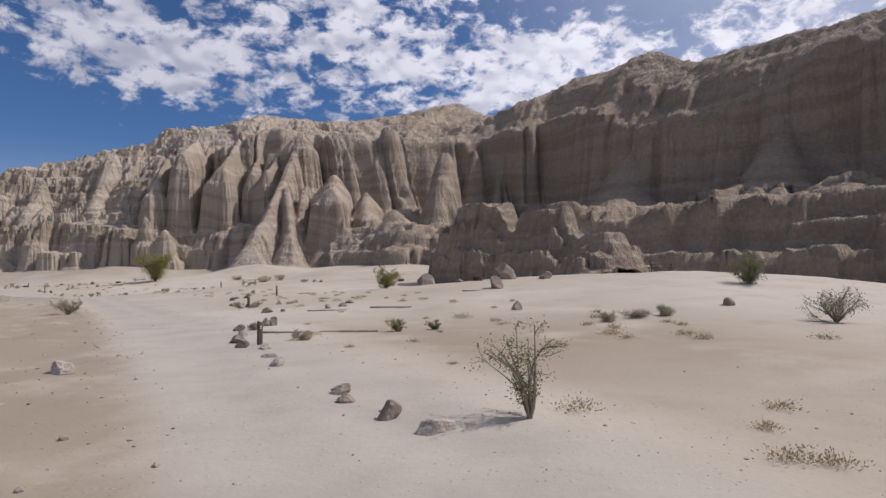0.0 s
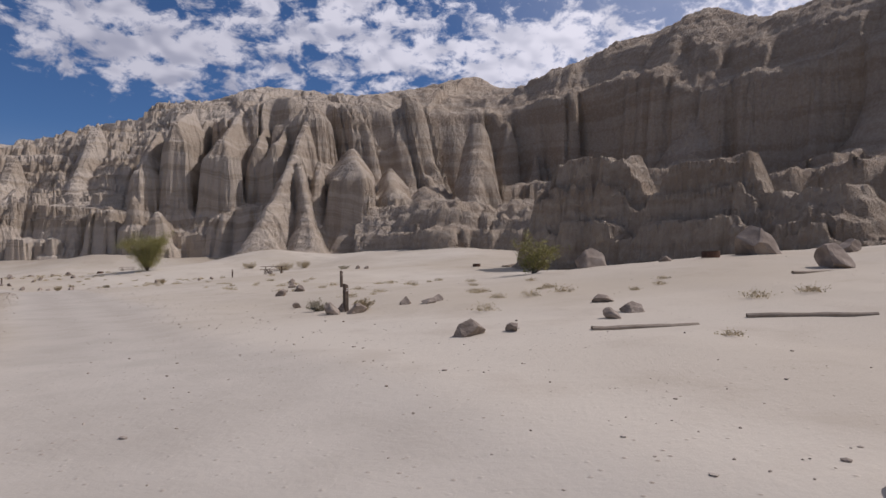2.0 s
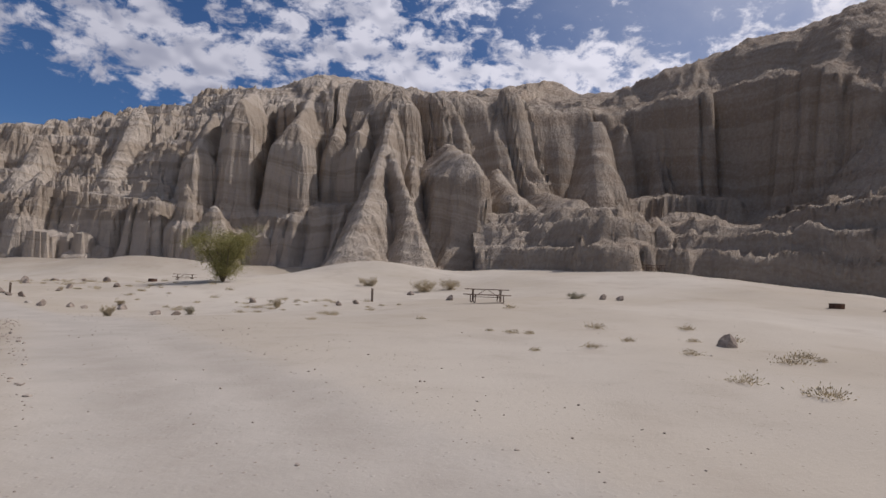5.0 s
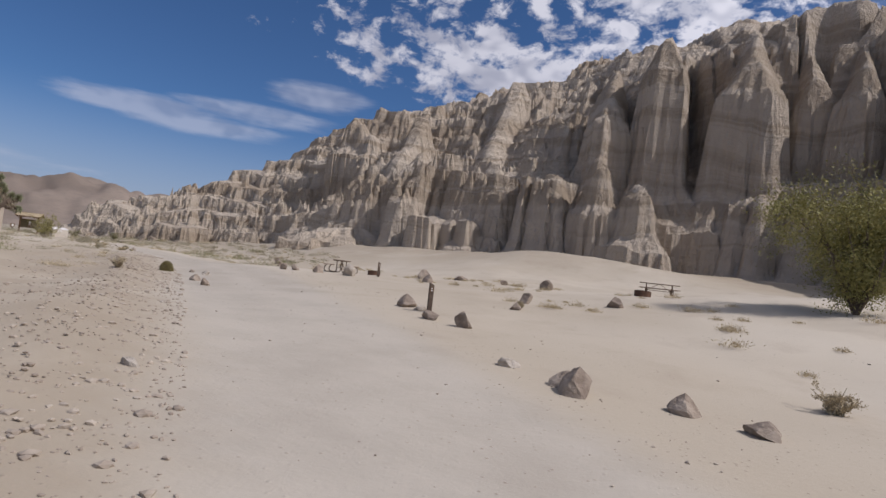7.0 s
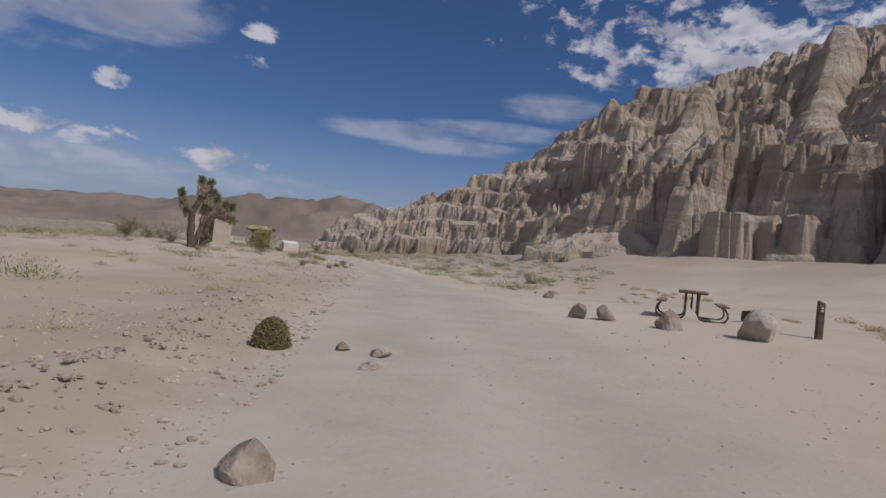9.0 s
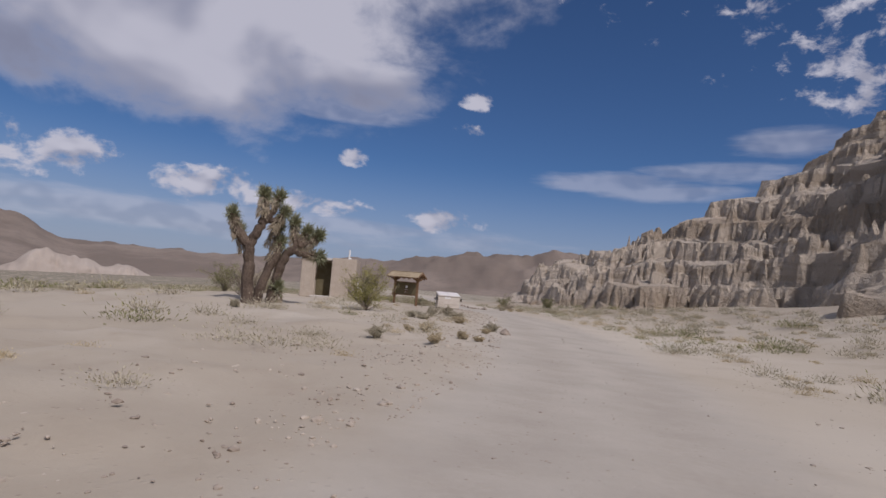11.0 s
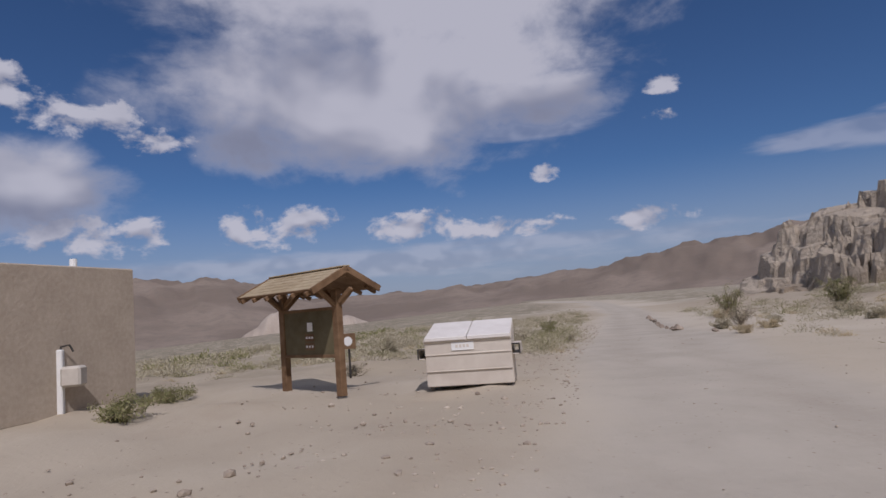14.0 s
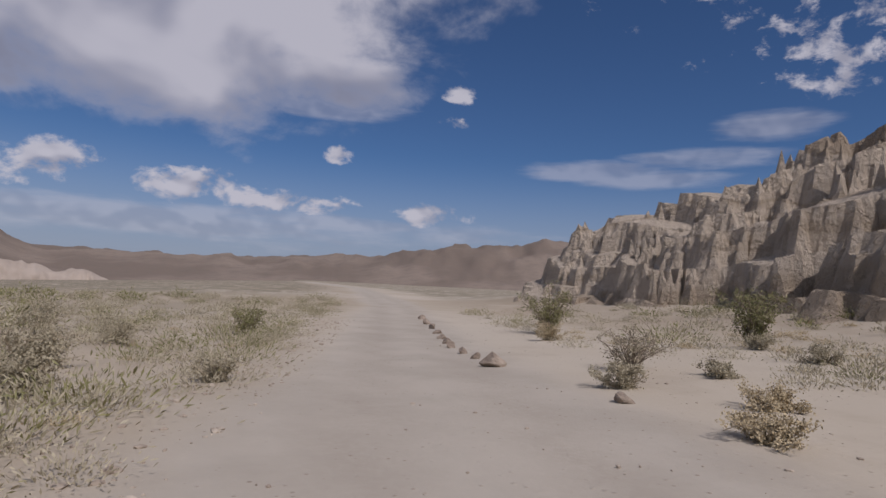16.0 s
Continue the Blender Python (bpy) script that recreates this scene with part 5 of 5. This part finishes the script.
def fire_ring(x, y, turn=0):
    root = empty("fire_ring", x, y, None, turn)
    tagged(root, "rusted steel fire ring with a grill grate", "fire ring", "campsite fire rings")
    bm = bmesh.new()
    n, rings = 28, ((0.40, 0.0), (0.40, 0.30), (0.385, 0.30), (0.385, 0.02))
    vs = [[bm.verts.new((r * math.cos(2 * math.pi * k / n), r * math.sin(2 * math.pi * k / n), z)) for k in range(n)] for r, z in rings]
    for a, b in zip(vs[:-1], vs[1:]):
        for k in range(n):
            bm.faces.new((a[k], a[(k + 1) % n], b[(k + 1) % n], b[k]))
    part("ring", bm, M_RUST, root)
    for k in range(7):
        y0 = (k - 3) * 0.07
        half = math.sqrt(0.38 ** 2 - y0 ** 2) * 0.8
        part("grate_bar", pipe([(-half, y0 + 0.1, 0.315), (half, y0 + 0.1, 0.315)], 0.008, 6), M_DARK, root)


for x, y in ((-58.62, 72.33), (15.54, 10.05), (8.70, 44.58), (-42.14, 71.49)):
    fire_ring(x, y)


def marker_post(x, y, height, lean=0.0, plate=True):
    root = empty("marker_post", x, y, gz(x, y) - 0.04, 40)
    root.matrix_world = root.matrix_world @ pose(0, 0, 0, lean, 0, 0)
    tagged(root, "dark wooden campsite marker post in sand", "post", "campsite marker posts")
    bm = block(0.13, 0.13, height + 0.04, 0, 0, height / 2, edge=0.012)
    for v in bm.verts:
        if v.co.z > height * 0.9:
            v.co.z -= 0.03 * (v.co.x / 0.065)
    part("shaft", bm, M_POST, root)
    if plate:
        part("number_plate", block(0.09, 0.006, 0.13, 0, -0.069, height - 0.14, edge=0.002), M_STAIN, root)
        part("number_bar", block(0.05, 0.004, 0.025, 0, -0.075, height - 0.11, edge=0.001), M_PAPER, root)
        part("number_bar", block(0.05, 0.004, 0.025, 0, -0.075, height - 0.17, edge=0.001), M_PAPER, root)


for x, y, h in ((5.72, -20.06, 0.72), (-0.38, 1.39, 0.84), (-2.29, 18.01, 0.94), (-19.02, 55.20, 0.98), (-45.30, 55.48, 0.83), (-55.82, 68.60, 0.83)):
    marker_post(x, y, h)


def kiosk():
    # local x runs along the board, y towards the road side
    turn = 50.0
    root = empty("information_kiosk", -113.05, 80.4, gz(-113.05, 80.4) - 0.03, turn)
    root.scale = (1.16, 0.95, 0.91)
    tagged(root, "brown timber information kiosk with a small gable roof", "kiosk")
    for s in (-1, 1):
        post = part("post", block(0.15, 0.15, 2.30, s * 0.79, 0, 1.15, edge=0.012), M_STAIN, root)
        for k in (-1, 1):
            part("bracket", block(0.09, 0.075, 0.62, s * 0.79, k * 0.24, 2.12, tilt=k * -48, edge=0.008), M_STAIN, post)
            part("side_bracket", block(0.42, 0.075, 0.09, s * 0.79 - s * k * 0.2 if k > 0 else s * 1.03, 0, 2.16, lean=(s * k) * 40, edge=0.008), M_STAIN, post)
    board = part("board", block(1.43, 0.05, 0.98, 0, -0.02, 1.38), M_OLIVE, root)
    part("frame_rail", block(1.44, 0.09, 0.07, 0, -0.02, 1.90), M_STAIN, board)
    part("frame_rail", block(1.44, 0.09, 0.07, 0, -0.02, 0.86), M_STAIN, board)
    part("notice", block(0.15, 0.006, 0.20, 0.05, -0.05, 1.52, edge=0.001), M_PAPER, board, "small white paper notice")
    for k in range(2):
        part("sign_plate", block(0.26, 0.006, 0.17, 0.03, -0.05, 1.28 - k * 0.20, edge=0.002), M_STAIN, board, "framed pictogram plate")
        for j in range(3):
            part("pictogram", block(0.05, 0.004, 0.05, -0.05 + j * 0.08, -0.055, 1.28 - k * 0.20, edge=0.002), M_PAPER, board)
    for k in (-1, 1):
        slope = part("roof_slope", block(2.2, 1.02, 0.05, 0, k * 0.44, 2.52, tilt=-k * 27, edge=0.006), M_STAIN, root)
        for j in range(6):
            d = 0.08 + j * 0.165
            yy, zz = k * (d * math.cos(radians(27)) - 0.0), 2.765 - d * math.sin(radians(27))
            part("shingle_course", block(2.23, 0.19, 0.022, 0, yy, zz, tilt=-k * 24.5, edge=0.004), M_SHINGLE, slope)
        for x in (-0.95, -0.57, -0.19, 0.19, 0.57, 0.95):
            part("rafter_end", block(0.06, 0.30, 0.09, x, k * 0.80, 2.27, tilt=-k * 27, edge=0.006), M_STAIN, slope)
        for s in (-1, 1):
            part("barge_board", block(0.04, 1.04, 0.14, s * 1.10, k * 0.44, 2.50, tilt=-k * 27, edge=0.006), M_STAIN, slope)
    part("ridge_cap", block(2.25, 0.16, 0.03, 0, 0, 2.785, edge=0.01), M_SHINGLE, root)
    part("ridge_beam", block(2.1, 0.10, 0.14, 0, 0, 2.62, edge=0.008), M_STAIN, root)


kiosk()


def trail_sign():
    root = empty("trail_sign", -116.79, 80.53, gz(-116.79, 80.53) - 0.03, 78)
    tagged(root, "small square brown sign with a pale disc on a post", "sign")
    part("post", block(0.05, 0.05, 1.0, 0, 0, 0.5, edge=0.004), M_DARK, root)
    panel = part("panel", block(0.42, 0.03, 0.42, 0, -0.03, 1.02, edge=0.03), M_STAIN, root)
    bm = bmesh.new()
    bmesh.ops.create_cone(bm, cap_ends=True, segments=28, radius1=0.125, radius2=0.12, depth=0.012)
    bmesh.ops.transform(bm, matrix=pose(0, -0.052, 1.02, 90), verts=bm.verts)
    part("disc", bm, M_PAPER, panel, "round white disc")


trail_sign()


def dumpster():
    # local y points away from the approaching road, x along the front
    root = empty("dumpster", -112.2, 83.62, gz(-112.2, 83.62), 81)
    root.scale = (0.95, 0.95, 0.93)
    tagged(root, "cream-painted steel dumpster with closed sloping lids", "dumpster")
    w, front, rear, deep = 1.78, 1.02, 1.28, 1.18
    bm = bmesh.new()
    rows = []
    for x in (-w / 2, w / 2):
        rows.append([bm.verts.new(p) for p in ((x, 0.05, 0.04), (x, 0.0, front), (x, deep, rear), (x, deep - 0.22, 0.04))])
    a, b = rows
    for k in range(4):
        bm.faces.new((a[k], a[(k + 1) % 4], b[(k + 1) % 4], b[k]))
    bm.faces.new(a[::-1])
    bm.faces.new(b)
    bmesh.ops.recalc_face_normals(bm, faces=bm.faces)
    bmesh.ops.bevel(bm, geom=bm.edges[:], offset=0.015, segments=2, affect="EDGES")
    body = part("body", bm, M_CREAM, root)
    for z in (0.36, 0.70):
        part("rib", block(w * 0.995, 0.03, 0.022, 0, 0.022 - 0.02 * z, z, edge=0.008), M_CREAM, body, "pressed horizontal rib")
    part("rim", block(w + 0.03, 0.05, 0.07, 0, -0.005, front - 0.03, edge=0.01), M_CREAM, body)
    tilt = math.degrees(math.atan2(rear - front, deep))
    for s in (-1, 1):
        lid = part("lid", block(w / 2 - 0.012, deep + 0.07, 0.035, s * w / 4, deep / 2 - 0.01, (front + rear) / 2 + 0.03, tilt=tilt, edge=0.012), M_LID, root)
        part("lip", block(w / 2 - 0.02, 0.03, 0.075, s * w / 4, -0.045, front + 0.005, edge=0.01), M_LID, lid)
        part("hinge", pipe([(s * 0.2, deep + 0.03, rear + 0.03), (s * 0.75, deep + 0.03, rear + 0.03)], 0.018), M_DARK, lid)
        x0 = s * (w / 2 + 0.085)
        pocket = part("fork_pocket", block(0.012, 0.9, 0.20, x0 + s * 0.075, 0.50, 0.72, edge=0.004), M_CREAM, root)
        part("pocket_plate", block(0.16, 0.9, 0.012, x0, 0.50, 0.815, edge=0.004), M_CREAM, pocket)
        part("pocket_plate", block(0.16, 0.9, 0.012, x0, 0.50, 0.625, edge=0.004), M_CREAM, pocket)
        part("mouth_rim", block(0.17, 0.02, 0.03, x0, 0.05, 0.83, edge=0.004), M_DARK, pocket)
        part("mouth_rim", block(0.03, 0.02, 0.20, x0 + s * 0.07, 0.05, 0.72, edge=0.004), M_DARK, pocket)
        part("skid", block(0.10, 0.85, 0.05, s * (w / 2 - 0.1), 0.50, 0.025, edge=0.006), M_DARK, root)
    decal = part("decal", block(0.46, 0.004, 0.17, -0.10, -0.002, 0.86, tilt=-3, edge=0.001), M_PAPER, root, "worn white decal with faded marks")
    for k in range(4):
        part("mark_bar", block(0.05, 0.003, 0.06, -0.22 + k * 0.075, -0.006, 0.86, tilt=-3, edge=0.001), M_CREAM, decal)


dumpster()


def restroom():
    # local x runs along the doorway front, y into the building; the corner by the tap is at the origin
    turn = math.degrees(math.atan2(-0.965, -0.26))
    root = empty("restroom", -109.3, 75.75, gz(-109.3, 75.75) - 0.10, turn)
    root.scale = (1.17, 1.17, 1.18)
    tagged(root, "flat-roofed tan stucco restroom hut with a recessed doorway", "restroom")
    H = 2.30
    def wall(x0, x1, y0, y1, h=H, z=0.0, name="wall"):
        return part(name, block(abs(x1 - x0), abs(y1 - y0), h, (x0 + x1) / 2, -(y0 + y1) / 2, z + h / 2, edge=0.02), M_STUCCO, root)
    wall(0, 1.40, 0, 0.20)
    wall(0, 0.20, 0.203, 3.3)
    wall(0.203, 3.0, 3.1, 3.30)
    wall(2.8, 3.0, 0.45, 3.097)
    wall(1.20, 1.40, 0.203, 1.3)
    wall(1.403, 2.797, 1.10, 1.3)
    wall(2.25, 3.05, -0.35, -0.15, H - 0.03)
    wall(2.85, 3.05, -0.147, 0.447, H - 0.03)
    part("roof", block(2.6, 2.9, 0.12, 1.5, -1.65, H - 0.10, edge=0.01), M_CONCRETE, root)
    part("step", block(1.2, 0.8, 0.10, 1.85, 0.0, 0.06, edge=0.02), M_CONCRETE, root)
    part("door", block(0.84, 0.05, 2.0, 1.92, -1.07, 1.06, edge=0.01), M_OLIVE, root)
    part("vent_pipe", pipe([(0.5, -0.5, 2.15), (0.5, -0.5, 2.85)], 0.05, 14), M_WHITE, root, "white plastic vent pipe")
    part("vent_pipe", pipe([(0.6, -2.6, 2.15), (0.6, -2.6, 2.50)], 0.06, 14), M_WHITE, root, "short white vent pipe")


restroom()


def water_tap():
    root = empty("water_tap", -111.3, 76.3, None, 100)
    tagged(root, "pale drinking-water pedestal with a tap beside the restroom", "water tap")
    part("pedestal", block(0.11, 0.12, 1.15, 0, 0, 0.575, edge=0.02), M_WHITE, root)
    part("bowl", block(0.34, 0.32, 0.36, 0.22, 0, 0.66, edge=0.04), M_CONCRETE, root)
    part("spout", pipe([(0, 0, 1.1), (0.02, 0, 1.2), (0.16, 0, 1.22), (0.22, 0, 1.10)], 0.018), M_DARK, root)


water_tap()
